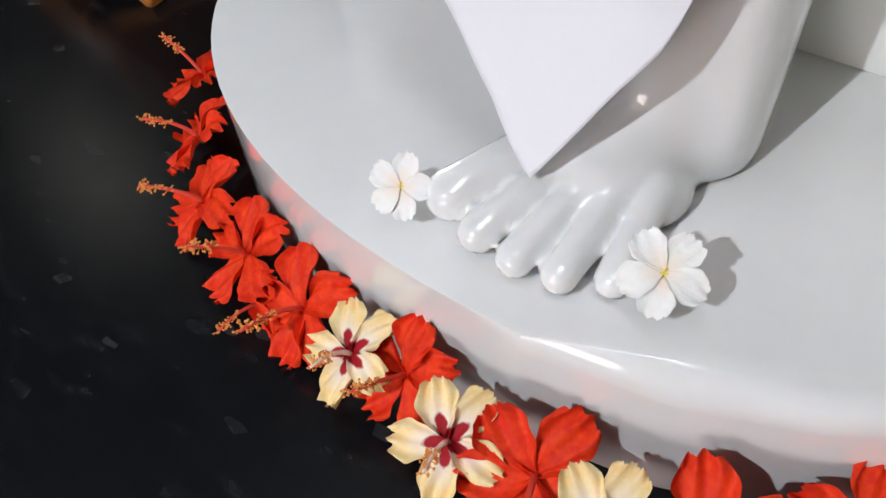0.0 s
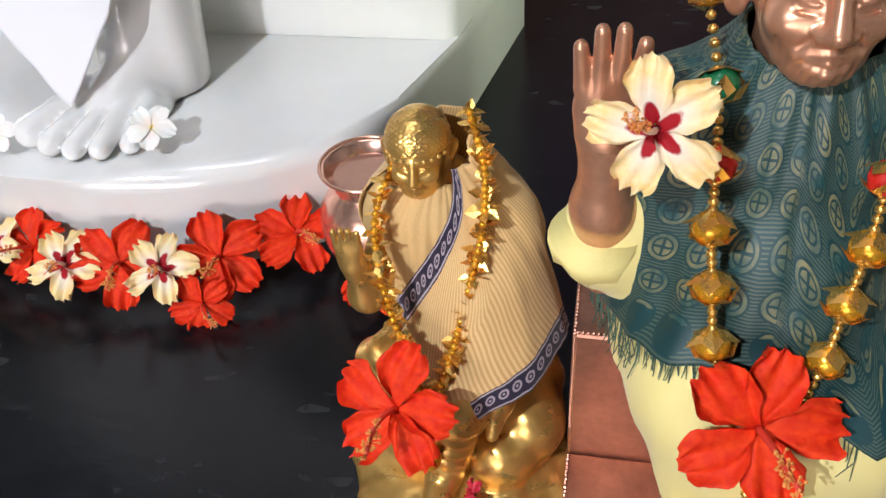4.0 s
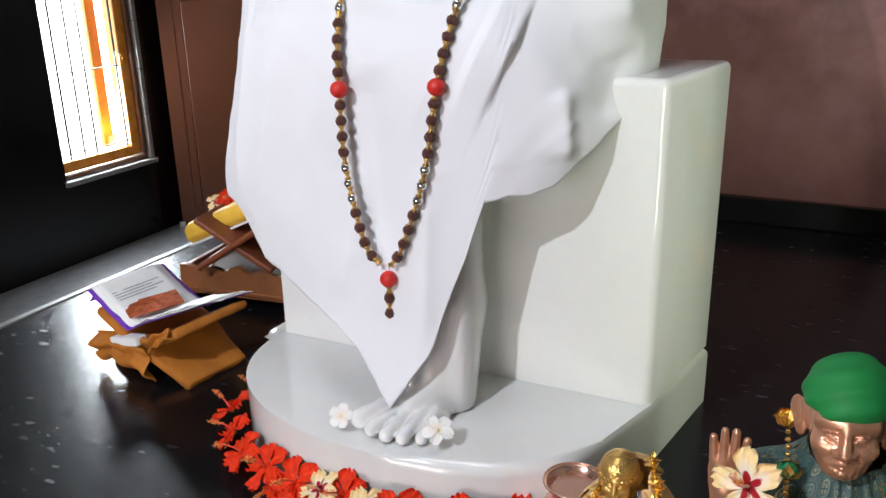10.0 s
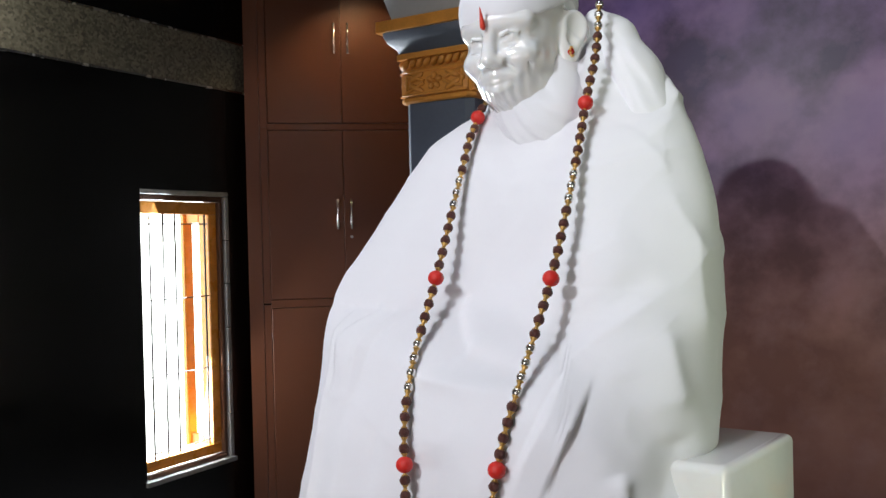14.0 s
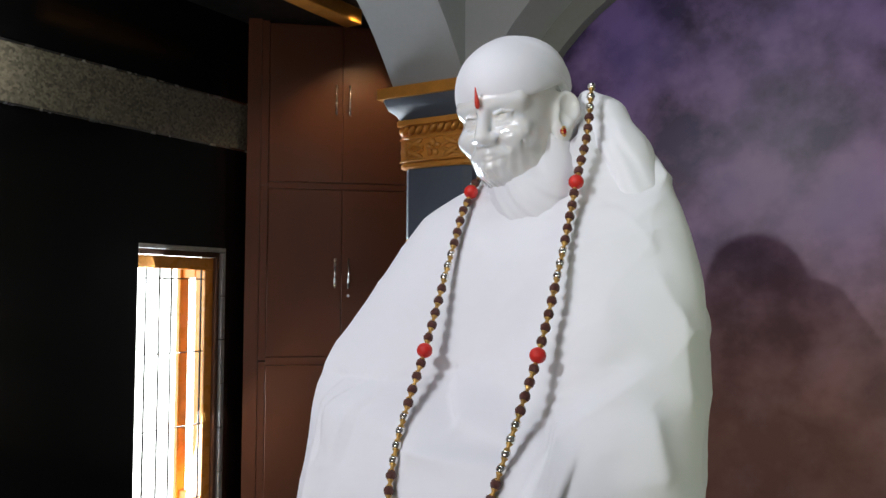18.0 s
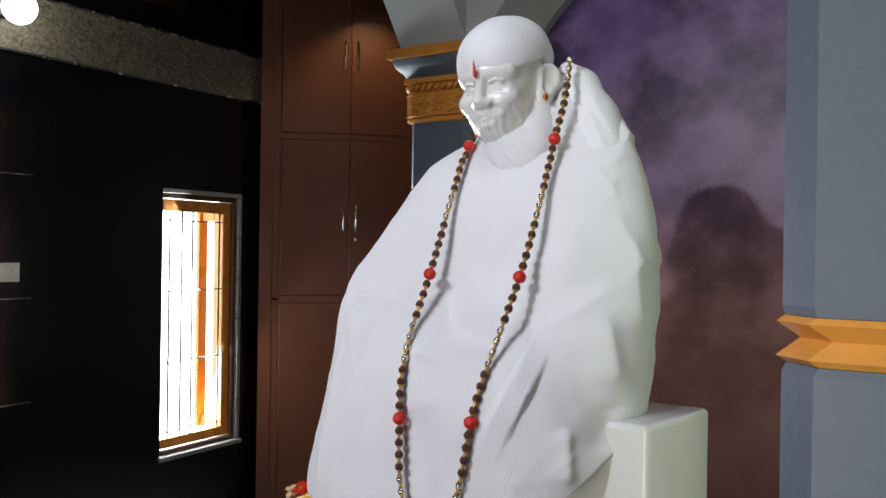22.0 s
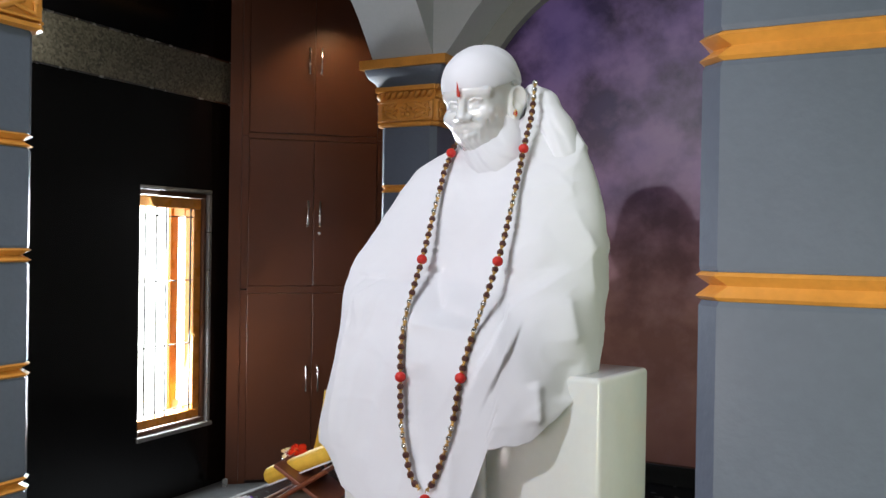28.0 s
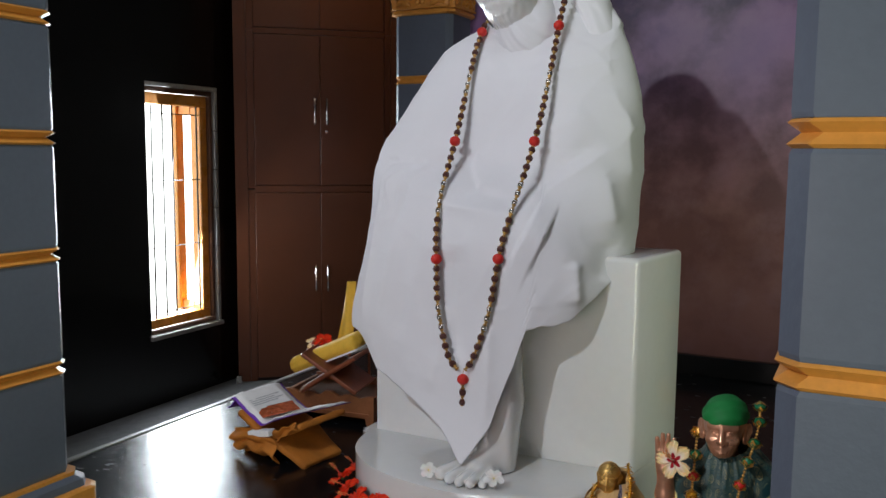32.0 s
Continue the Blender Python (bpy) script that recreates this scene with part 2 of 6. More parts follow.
def prism(outline, z0, z1, bevel=0.0, seg=3, axis="z"):
    """A plate from an outline in the plane, with rounded rims."""
    bm = bmesh.new()
    put = {"z": lambda a, b, c: (a, b, c), "y": lambda a, b, c: (a, c, b), "x": lambda a, b, c: (c, a, b)}[axis]
    low = [bm.verts.new(put(a, b, z0)) for a, b in outline]
    high = [bm.verts.new(put(a, b, z1)) for a, b in outline]
    n = len(low)
    bm.faces.new(low[::-1]), bm.faces.new(high)
    for i in range(n):
        bm.faces.new((low[i], low[(i + 1) % n], high[(i + 1) % n], high[i]))
    if bevel:
        rim = [e for e in bm.edges if all(v in high for v in e.verts)]
        bmesh.ops.bevel(bm, geom=rim, offset=bevel, segments=seg, affect="EDGES", profile=0.5)
    return bm


def tube(points, radius, sides=8, closed=False):
    """A round bar along points; radius is a number or one per point."""
    pts = [Vector(p) for p in points]
    rad = radius if isinstance(radius, (list, tuple)) else [radius] * len(pts)
    bm = bmesh.new()
    rings, up = [], None
    n = len(pts)
    for i, p in enumerate(pts):
        a, b = pts[max(i - 1, 0)], pts[min(i + 1, n - 1)]
        if closed:
            a, b = pts[i - 1], pts[(i + 1) % n]
        d = (b - a).normalized()
        if up is None:
            up = d.orthogonal().normalized()
        up = (up - d * up.dot(d)).normalized()
        side = d.cross(up)
        rings.append([bm.verts.new(p + (up * math.cos(k * 2 * math.pi / sides) + side * math.sin(k * 2 * math.pi / sides)) * rad[i]) for k in range(sides)])
    for i in range(n if closed else n - 1):
        r, s = rings[i], rings[(i + 1) % n]
        for k in range(sides):
            bm.faces.new((r[k], r[(k + 1) % sides], s[(k + 1) % sides], s[k]))
    if not closed:
        bm.faces.new(rings[0][::-1]), bm.faces.new(rings[-1])
    return bm


def lathe(profile, sides=32, at=(0, 0, 0)):
    """A turned body from (radius, height) pairs."""
    bm = bmesh.new()
    rings = []
    for r, z in profile:
        rings.append([bm.verts.new((at[0] + r * math.cos(k * 2 * math.pi / sides), at[1] + r * math.sin(k * 2 * math.pi / sides), at[2] + z)) for k in range(sides)])
    for r, s in zip(rings, rings[1:]):
        for k in range(sides):
            bm.faces.new((r[k], r[(k + 1) % sides], s[(k + 1) % sides], s[k]))
    bm.faces.new(rings[0][::-1])
    bm.faces.new(rings[-1])
    return bm


def capsule(p, a, b, ra, rb):
    a, b = np.array(a, float), np.array(b, float)
    ab = b - a
    h = np.clip(((p - a) @ ab) / max(ab @ ab, 1e-9), 0, 1)
    return np.linalg.norm(p - a - h[..., None] * ab, axis=-1) - (ra + (rb - ra) * h)


def ellipsoid(p, c, r):
    q = (p - np.array(c)) / np.array(r)
    k = np.linalg.norm(q, axis=-1)
    return (k - 1) * min(r)


def union(values, k):
    out = values[0]
    for v in values[1:]:
        h = np.clip(0.5 + 0.5 * (v - out) / k, 0, 1)
        out = v + (out - v) * h - k * h * (1 - h)
    return out


def carve(a, b, k):
    """a with b smoothly taken away."""
    h = np.clip(0.5 - 0.5 * (a + b) / k, 0, 1)
    return a + (-b - a) * h + k * h * (1 - h)


def nets(field, lo, hi, step):
    """A smooth closed surface where the field is zero."""
    n = [int(math.ceil((hi[i] - lo[i]) / step)) + 1 for i in range(3)]
    ax = [lo[i] + step * np.arange(n[i]) for i in range(3)]
    g = np.stack(np.meshgrid(*ax, indexing="ij"), -1)
    # a coarse look first, then only the blocks that the surface may pass through
    k = 6
    d = np.empty(n)
    near = 0.9 * k * step + 0.005
    wide = lambda a: np.repeat(np.repeat(a, k, 0), k, 1)[:n[1], :n[2]]
    at = [np.minimum(np.arange(0, n[i], k) + k // 2, n[i] - 1) for i in (1, 2)]
    for i in range(0, n[0], k):
        slab = g[min(i + k // 2, n[0] - 1)]
        rough = wide(field(slab[np.ix_(at[0], at[1])]))
        d[i:i + k] = rough
        hit = np.abs(rough) < near
        if hit.any():
            d[i:i + k, hit] = field(g[i:i + k, hit])
    s = d < 0
    corner = [(i, j, k) for i in (0, 1) for j in (0, 1) for k in (0, 1)]
    cut = lambda arr, c: arr[c[0]:n[0] - 1 + c[0], c[1]:n[1] - 1 + c[1], c[2]:n[2] - 1 + c[2]]
    cnt = sum(cut(s, c).astype(int) for c in corner)
    cell = (cnt > 0) & (cnt < 8)
    acc, num = np.zeros((*cell.shape, 3)), np.zeros(cell.shape)
    for a in range(8):
        for b in range(a + 1, 8):
            ca, cb = np.array(corner[a]), np.array(corner[b])
            if abs(ca - cb).sum() != 1:
                continue
            da, db = cut(d, corner[a]), cut(d, corner[b])
            x = (da < 0) != (db < 0)
            t = np.where(x, da / np.where(x, da - db, 1), 0)
            acc += np.where(x[..., None], ca + (cb - ca) * t[..., None], 0)
            num += x
    ids = -np.ones(cell.shape, int)
    where = np.argwhere(cell)
    ids[cell] = np.arange(len(where))
    verts = (where + acc[cell] / num[cell][:, None]) * step + np.array(lo)
    faces = []
    for axis in range(3):
        o1, o2 = [i for i in range(3) if i != axis]
        sl0, sl1 = [slice(1, n[i] - 1) for i in range(3)], [slice(1, n[i] - 1) for i in range(3)]
        sl0[axis], sl1[axis] = slice(0, n[axis] - 1), slice(1, n[axis])
        a, b = s[tuple(sl0)], s[tuple(sl1)]
        for flip in (False, True):
            at = np.argwhere((a & ~b) if not flip else (b & ~a))
            if not len(at):
                continue
            off = np.ones(3, int)
            off[axis] = 0
            at = at + off
            e1, e2 = np.eye(3, dtype=int)[o1], np.eye(3, dtype=int)[o2]
            quad = [ids[tuple((at - q).T)] for q in (0 * e1, e1, e1 + e2, e2)]
            quad = np.stack(quad, 1)
            if flip != (axis == 1):
                quad = quad[:, ::-1]
            faces.append(quad)
    return verts, np.concatenate(faces)


def sculpt(name, field, lo, hi, step, material):
    v, f = nets(field, lo, hi, step)
    me = bpy.data.meshes.new(name)
    me.from_pydata(v.tolist(), [], f.tolist())
    me.update()
    me.materials.append(material)
    me.polygons.foreach_set("use_smooth", [True] * len(me.polygons))
    return me


def sculpt_fine(name, field, body, fine, material):
    """One mesh of a coarser body with finer regions, each given as (low, high, step)."""
    v, f = nets(field, *body)
    mid = v[f].mean(1)
    keep = np.ones(len(f), bool)
    verts, faces, count = [v], [], len(v)
    for lo, hi, step in fine:
        edge = np.array([0.0, 0.0, 0.6 * body[2]])
        keep &= ~((mid > np.array(lo) + edge) & (mid < np.array(hi))).all(1)
        w, g = nets(field, lo, hi, step)
        verts.append(w)
        faces.append(g + count)
        count += len(w)
    me = bpy.data.meshes.new(name)
    me.from_pydata(np.concatenate(verts).tolist(), [], np.concatenate([f[keep], *faces]).tolist())
    me.update()
    me.materials.append(material)
    me.polygons.foreach_set("use_smooth", [True] * len(me.polygons))
    return me


# ---- the hall ----
FLOOR, CEIL = -0.66, 3.03
WALL_X = -3.45


def setting(name, bm, material, label="", category="", auto=None):
    ob = part(name, bm, material, auto=auto)
    return tagged(ob, label, category, "", "structure")


setting("floor", box((-3.8, -5.2, FLOOR - 0.1), (3.4, 5.6, FLOOR)), M["floor"], "grey stone hall floor", "floor")
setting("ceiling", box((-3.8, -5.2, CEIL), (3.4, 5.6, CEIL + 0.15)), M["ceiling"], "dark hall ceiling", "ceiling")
setting("wall_east", box((3.0, -5.2, FLOOR), (3.2, 5.6, CEIL)), M["wallpaint"], "plain side wall", "wall")
setting("wall_south", box((-3.8, -5.2, FLOOR), (3.4, -5.0, CEIL)), M["wallpaint"], "plain wall at the entrance side", "wall")
setting("wall_north", box((-3.8, 5.2, FLOOR), (3.4, 5.4, CEIL)), M["wallpaint"], "plain rear wall", "wall")

# black side wall with a window opening
WY0, WY1, WZ0, WZ1 = 2.34, 3.02, -0.21, 1.51
wall = box((WALL_X - 0.2, -5.0, FLOOR), (WALL_X, WY0, 2.16))
box((WALL_X - 0.2, WY1, FLOOR), (WALL_X, 5.2, 2.16), bm=wall)
box((WALL_X - 0.2, WY0, FLOOR), (WALL_X, WY1, WZ0), bm=wall)
box((WALL_X - 0.2, WY0, WZ1), (WALL_X, WY1, 2.16), bm=wall)
box((WALL_X - 0.2, -5.0, 2.48), (WALL_X, 5.2, CEIL), bm=wall)
black_wall = setting("wall_west", wall, M["tile"], "polished black granite clad wall", "wall")
setting("trim", box((WALL_X - 0.2, -5.0, 2.16), (WALL_X + 0.006, 5.2, 2.48)), M["speckle"], "speckled beige granite band along the wall", "trim")

# platform
PX0, PX1, PY0, PY1 = -1.62, 2.3, -0.19, 2.44
setting("platform", box((PX0, PY0, FLOOR), (PX1, PY1, 0.0), 0.006), M["granite"], "raised platform of polished black granite", "platform")
# cloud wall behind the shrine
setting("backdrop", box((-1.5, 2.42, 0.0), (2.3, 2.50, 2.9)), M["cloud"], "purple cloud printed wall behind the shrine", "backdrop")

# window: stone lining, timber frame, open casement, bars, sky glow outside


def strip(lo, hi, material, parent, name, bevel=0.003, label=""):
    return part(name, box(lo, hi, bevel, 1), material, parent, label)


def emission(name, colour, strength):
    m = bpy.data.materials.new(name)
    m.use_nodes = True
    t = m.node_tree
    t.nodes.remove(t.nodes["Principled BSDF"])
    e = t.nodes.new("ShaderNodeEmission")
    e.inputs[0].default_value, e.inputs[1].default_value = (*colour, 1), strength
    t.links.new(e.outputs[0], t.nodes["Material Output"].inputs[0])
    return m


def window():
    w = empty("window_1", pose(WALL_X, WY0, WZ0), "tall barred window with orange timber frame and open casement", "window", "", "structure")
    W, H = WY1 - WY0, WZ1 - WZ0
    s, t = M["stonegrey"], M["teak"]
    for i in range(6):
        z0 = 0.03 + i * (H - 0.06) / 6
        strip((-0.19, W - 0.030, z0 + 0.002), (0.004, W - 0.001, z0 + (H - 0.06) / 6 - 0.002), s, w, "lining_stone")
    strip((-0.19, 0.0, H - 0.028), (0.004, W, H - 0.001), s, w, "lining_head")
    strip((-0.19, -0.01, 0.001), (0.020, W + 0.01, 0.03), s, w, "window_sill", label="pale stone sill")
    d = M["darkwood"]
    for lo, hi in (((-0.055, 0.03, 0.031), (-0.02, W - 0.031, 0.060)), ((-0.055, 0.03, H - 0.062), (-0.02, W - 0.031, H - 0.029)), ((-0.055, W - 0.060, 0.061), (-0.02, W - 0.031, H - 0.063))):
        strip(lo, hi, d, w, "outer_frame", 0.005)
    for lo, hi in (((-0.150, 0.05, 0.061), (-0.058, W - 0.034, 0.125)), ((-0.150, 0.05, H - 0.140), (-0.058, W - 0.034, H - 0.064)), ((-0.150, W - 0.115, 0.126), (-0.058, W - 0.034, H - 0.141))):
        strip(lo, hi, t, w, "window_frame", 0.005)
    # casement leaf swung outwards on the far jamb
    c = part("casement", box((0.0, 0.0, 0.10), (0.035, 0.075, H - 0.11), 0.004, 1), t, w, "orange timber casement leaf")
    c.location = (-0.30, W - 0.135, 0)
    for z in (0.10, H - 0.19):
        part("casement_rail", box((0.0355, 0.02, z), (0.149, 0.055, z + 0.075), 0.004, 1), t, c)
    for k, y in enumerate((0.12, 0.22, 0.31)):
        part("bar", tube([(-0.075, y, 0.08), (-0.075, y, H - 0.08)], 0.0062, 6), M["iron"], w)
    part("bar", tube([(-0.075, W - 0.135, 0.08), (-0.075, W - 0.135, H - 0.08)], 0.0062, 6), M["iron"], w)
    for k in range(4):
        z = 0.16 + k * (H - 0.36) / 3
        part("crossbar", tube([(-0.07, 0.08, z), (-0.07, W - 0.09, z)], 0.004, 6), M["iron"], w)


window()
glow = part("backdrop", box((WALL_X - 1.25, 0.4, -0.9), (WALL_X - 1.2, 5.0, 2.4)), emission("bright_sky_outside", (0.96, 1.0, 0.98), 6.0))
tagged(glow, "bright overexposed daylight outside the window", "backdrop", "", "structure")

# joints of the black cladding and the metal trim lines of the granite band
for z in (2.163, 2.477):
    setting("trim", box((WALL_X + 0.001, -5.0, z - 0.006), (WALL_X + 0.012, 5.19, z + 0.006)), M["steel"], "thin pale trim line along the granite band", "trim")
for z in (0.30, 0.86, 1.52):
    for y in (-1.3, -0.1, 1.05):
        setting("trim", box((WALL_X + 0.0005, y, z - 0.0015), (WALL_X + 0.0025, y + 0.42, z + 0.0015)), M["steel"], "thin joint in the black cladding", "trim")
setting("beam", box((-2.75, 2.2, 2.93), (-2.62, 3.35, CEIL), 0.01), M["orange"], "orange painted ceiling beam", "beam")

# platform edge trim
setting("trim", box((PX0 - 0.03, PY0, -0.045), (PX0 - 0.002, PY1, 0.003), 0.004), M["stonegrey"], "pale granite nosing along the platform edge", "trim")
setting("step", box((PX0, PY0 - 0.40, FLOOR), (0.66, PY0 - 0.001, -0.33), 0.006), M["floor"], "stone step before the platform", "step")
setting("trim", box((PX0, PY0 - 0.012, -0.03), (0.66, PY0 - 0.0005, 0.002), 0.003), M["stonegrey"], "pale nosing along the platform front", "trim")
setting("baseboard", box((-1.5, 2.385, 0.001), (2.3, 2.419, 0.10), 0.004), M["tile"], "black granite skirting under the cloud wall", "baseboard")


# pillars in stacked blocks with orange grooves
def ring_loft(levels, chamfer=0.03, hx=1.0, hy=1.0, cut=None):
    """A square shaft with cut corners from (half width, height) levels."""
    bm = bmesh.new()
    rings = []
    for w, z in levels:
        c = chamfer
        a, b = w * hx, w * hy
        pts = [(a - c, -b), (a, -b + c), (a, b - c), (a - c, b), (-a + c, b), (-a, b - c), (-a, -b + c), (-a + c, -b)]
        rings.append([bm.verts.new((x, y, z)) for x, y in pts])
    for r, s in zip(rings, rings[1:]):
        for k in range(8):
            bm.faces.new((r[k], r[(k + 1) % 8], s[(k + 1) % 8], s[k]))
    bm.faces.new(rings[0][::-1]), bm.faces.new(rings[-1])
    return bm


def scroll_panel(width, z0, z1):
    """A carved panel facing -y: a five-petalled flower between two pairs of curling leaves, inside a raised border."""
    bm = box((-width, -0.006, z0), (width, 0.012, z1), 0.003)
    zc, h = (z0 + z1) / 2, (z1 - z0) / 2

    def lump(x, z, rx, rz, deep, turn=0.0):
        bmesh.ops.create_icosphere(bm, subdivisions=2, radius=1, matrix=Matrix.Translation((x, -0.008, z)) @ Matrix.Rotation(turn, 4, "Y") @ Matrix.Diagonal((rx, deep, rz, 1)))
    for k in range(5):
        a = k * 2 * math.pi / 5 + math.pi / 2
        lump(0.024 * math.cos(a), zc + 0.024 * math.sin(a), 0.016, 0.014, 0.014, -a)
    lump(0, zc, 0.011, 0.011, 0.022)
    for side in (-1, 1):
        reach = width - 0.055
        for up in (-1, 1):
            # a leaf lobe with a raised rib, and its stem curling to the border
            lump(side * (0.045 + 0.42 * reach), zc + up * h * 0.42, 0.40 * reach, h * 0.26, 0.012, side * up * 0.45)
            pts = []
            for i in range(17):
                u = i / 16
                a = u * 5.0
                pts.append((side * (0.032 + reach * (0.15 + 0.85 * math.sin(min(1.57, a * 0.62)))), -0.012, zc + up * h * (0.08 + 0.66 * math.sin(a * 0.62) * (1 - 0.35 * u))))
            merge(bm, tube(pts, [0.0075 - 0.0035 * i / 16 for i in range(17)], 6))
        lump(side * (width - 0.02), zc, 0.010, 0.012, 0.012)
    for z in (z0 + 0.005, z1 - 0.005):
        box((-width, -0.013, z - 0.005), (width, -0.004, z + 0.005), 0.002, 1, bm)
    return bm


def rope(width, z0, z1):
    bm = bmesh.new()
    n = max(4, int(width / 0.017))
    h = (z1 - z0) / 2
    for i in range(n):
        x = -width + (i + 0.5) * 2 * width / n
        bmesh.ops.create_icosphere(bm, subdivisions=2, radius=1, matrix=Matrix.Translation((x, -0.004, (z0 + z1) / 2)) @ Matrix.Rotation(0.7, 4, "Y") @ Matrix.Diagonal((0.62 * width / n, 0.022, h * 1.35, 1)))
    return bm


def pillar(name, cx, cy, z0, hx, hy, top, low=0):
    """A shaft from z0 with grooves every 0.3365 m, a carved capital from 1.74 m up and a stepped foot."""
    p = empty(name, pose(cx, cy, 0), "slate blue square pillar with orange grooves and carved orange capital", "pillar", "pillars of the shrine", "structure")
    bands = [b for b in (0.083 + 0.3387 * k for k in range(1, 5))]
    last = 0.10
    for b in bands + [1.79]:
        part("block", ring_loft([(0.992, last + 0.0), (1.0, last + 0.008), (1.0, b - 0.030), (0.985, b - 0.022)], hx=hx, hy=hy), M["blue"], p)
        last = b + 0.020
        if b < 1.7:
            part("groove", ring_loft([(0.985, b - 0.0215), (1.02, b - 0.016), (0.94, b), (1.02, b + 0.014), (0.99, b + 0.0195)], hx=hx, hy=hy), M["orange"], p, "orange painted groove")
    if z0 < 0:
        part("plinth", ring_loft([(1.0, z0), (1.0, -0.02)], hx=hx + 0.05, hy=hy + 0.05), M["blue"], p)
    part("foot", ring_loft([(1.0, 0.001 if z0 >= 0 else -0.019), (1.0, 0.045), (0.97, 0.052)], hx=hx + 0.055, hy=hy + 0.055), M["orange"], p, "orange painted foot moulding")
    part("foot_cove", ring_loft([(1.0, 0.0525), (0.99, 0.075), (0.93, 0.088)], hx=hx + 0.035, hy=hy + 0.035), M["blue"], p)
    part("foot_band", ring_loft([(1.0, 0.0885), (1.0, 0.0995)], hx=hx + 0.015, hy=hy + 0.015), M["orange"], p)
    # capital
    part("capital_lip", ring_loft([(1.0, 1.7605), (1.05, 1.768), (1.05, 1.780), (1.0, 1.786)], hx=hx + 0.010, hy=hy + 0.010), M["orange"], p)
    part("capital_core", ring_loft([(1.0, 1.7865), (1.0, 1.972)], chamfer=0.004, hx=hx, hy=hy), M["orange"], p)
    for k in range(4):
        w, off = (hx, hy) if k % 2 == 0 else (hy, hx)
        o = part("carved_panel", scroll_panel(w - 0.006, 1.789, 1.897), M["orange"], p, "carved flower and scroll panel", auto=40)
        o.matrix_basis = pose(0, 0, 0, 0, 0, 90 * k) @ pose(0, -off - 0.010, 0)
        o = part("rope_moulding", rope(w - 0.004, 1.908, 1.945), M["orange"], p, auto=60)
        o.matrix_basis = pose(0, 0, 0, 0, 0, 90 * k) @ pose(0, -off - 0.008, 0)
        o = part("fillet", box((-w - 0.012, -0.016, 1.947), (w + 0.012, 0.01, 1.973), 0.004), M["orange"], p)
        o.matrix_basis = pose(0, 0, 0, 0, 0, 90 * k) @ pose(0, -off - 0.010, 0)
    part("capital_cove", ring_loft([(1.08, 1.9735), (1.16, 1.995), (1.34, 2.02), (1.42, 2.05), (1.44, 2.064)], chamfer=0.01, hx=hx, hy=hy), M["blue"], p, auto=50)
    part("abacus", ring_loft([(1.0, 2.0645), (1.0, 2.108), (0.995, 2.112)], chamfer=0.004, hx=hx * 1.56, hy=hy * 1.56), M["orange"], p)
    if top > 2.12:
        part("upper_block", ring_loft([(1.0, 2.1125), (1.0, top)], chamfer=0.004, hx=hx * 0.98, hy=hy * 0.98), M["arch"], p)
    return p


pillar("pillar", -1.565, -0.2635, FLOOR, 0.23, 0.23, 2.9)
pillar("pillar", 0.907, -0.369, FLOOR, 0.234, 0.124, 2.9)
pillar("pillar", -1.31, 2.27, 0.0, 0.165, 0.13, 2.2)
pillar("pillar", 1.11, 1.95, 0.0, 0.19, 0.19, 2.9)


# arches on the capitals: one before the cloud wall, one along each side
def arch_wall(span0, span1, a, b, spring, centre, radius, top, axis, steps=28):
    """A wall from a to b over a segmental arch opening between span0 and span1."""
    line = [(span0, spring)]
    mid = (span0 + span1) / 2
    for i in range(steps + 1):
        x = span0 + (span1 - span0) * i / steps
        d = radius * radius - (x - mid) ** 2
        line.append((x, max(spring, centre + math.sqrt(max(d, 0.0)))))
    line += [(span1, spring), (span1 + 0.3, spring), (span1 + 0.3, top), (span0 - 0.3, top), (span0 - 0.3, spring)]
    bm = bmesh.new()
    for i in range(1, steps + 1):
        (x0, z0), (x1, z1) = line[i], line[i + 1]
        for fx0, fx1, y0, y1, q in ((x0, x1, a, b, 0),):
            if axis == "x":
                v = [bm.verts.new(p) for p in ((x0, a, z0), (x1, a, z1), (x1, a, top), (x0, a, top), (x0, b, z0), (x1, b, z1), (x1, b, top), (x0, b, top))]
            else:
                v = [bm.verts.new(p) for p in ((a, x0, z0), (a, x1, z1), (a, x1, top), (a, x0, top), (b, x0, z0), (b, x1, z1), (b, x1, top), (b, x0, top))]
            for k in ((0, 1, 2, 3), (5, 4, 7, 6), (0, 4, 5, 1), (3, 2, 6, 7)):
                bm.faces.new([v[j] for j in k])
    bmesh.ops.remove_doubles(bm, verts=bm.verts, dist=1e-5)
    return bm


setting("arch", arch_wall(-1.14, 0.92, 2.10, 2.36, 2.113, 1.62, 1.06, 2.97, "x"), M["arch"], "pale blue grey painted arch before the cloud wall", "arch", 30)
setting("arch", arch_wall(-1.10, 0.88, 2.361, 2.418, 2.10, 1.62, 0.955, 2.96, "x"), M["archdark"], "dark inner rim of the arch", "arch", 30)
setting("arch", arch_wall(-0.03, 2.10, -1.50, -1.14, 2.113, 1.50, 1.22, 2.975, "y"), M["arch"], "pale grey painted side arch between pillars", "arch", 30)
setting("arch", arch_wall(-0.03, 2.10, 0.92, 1.28, 2.113, 1.50, 1.22, 2.975, "y"), M["arch"], "pale grey painted side arch between pillars", "arch", 30)


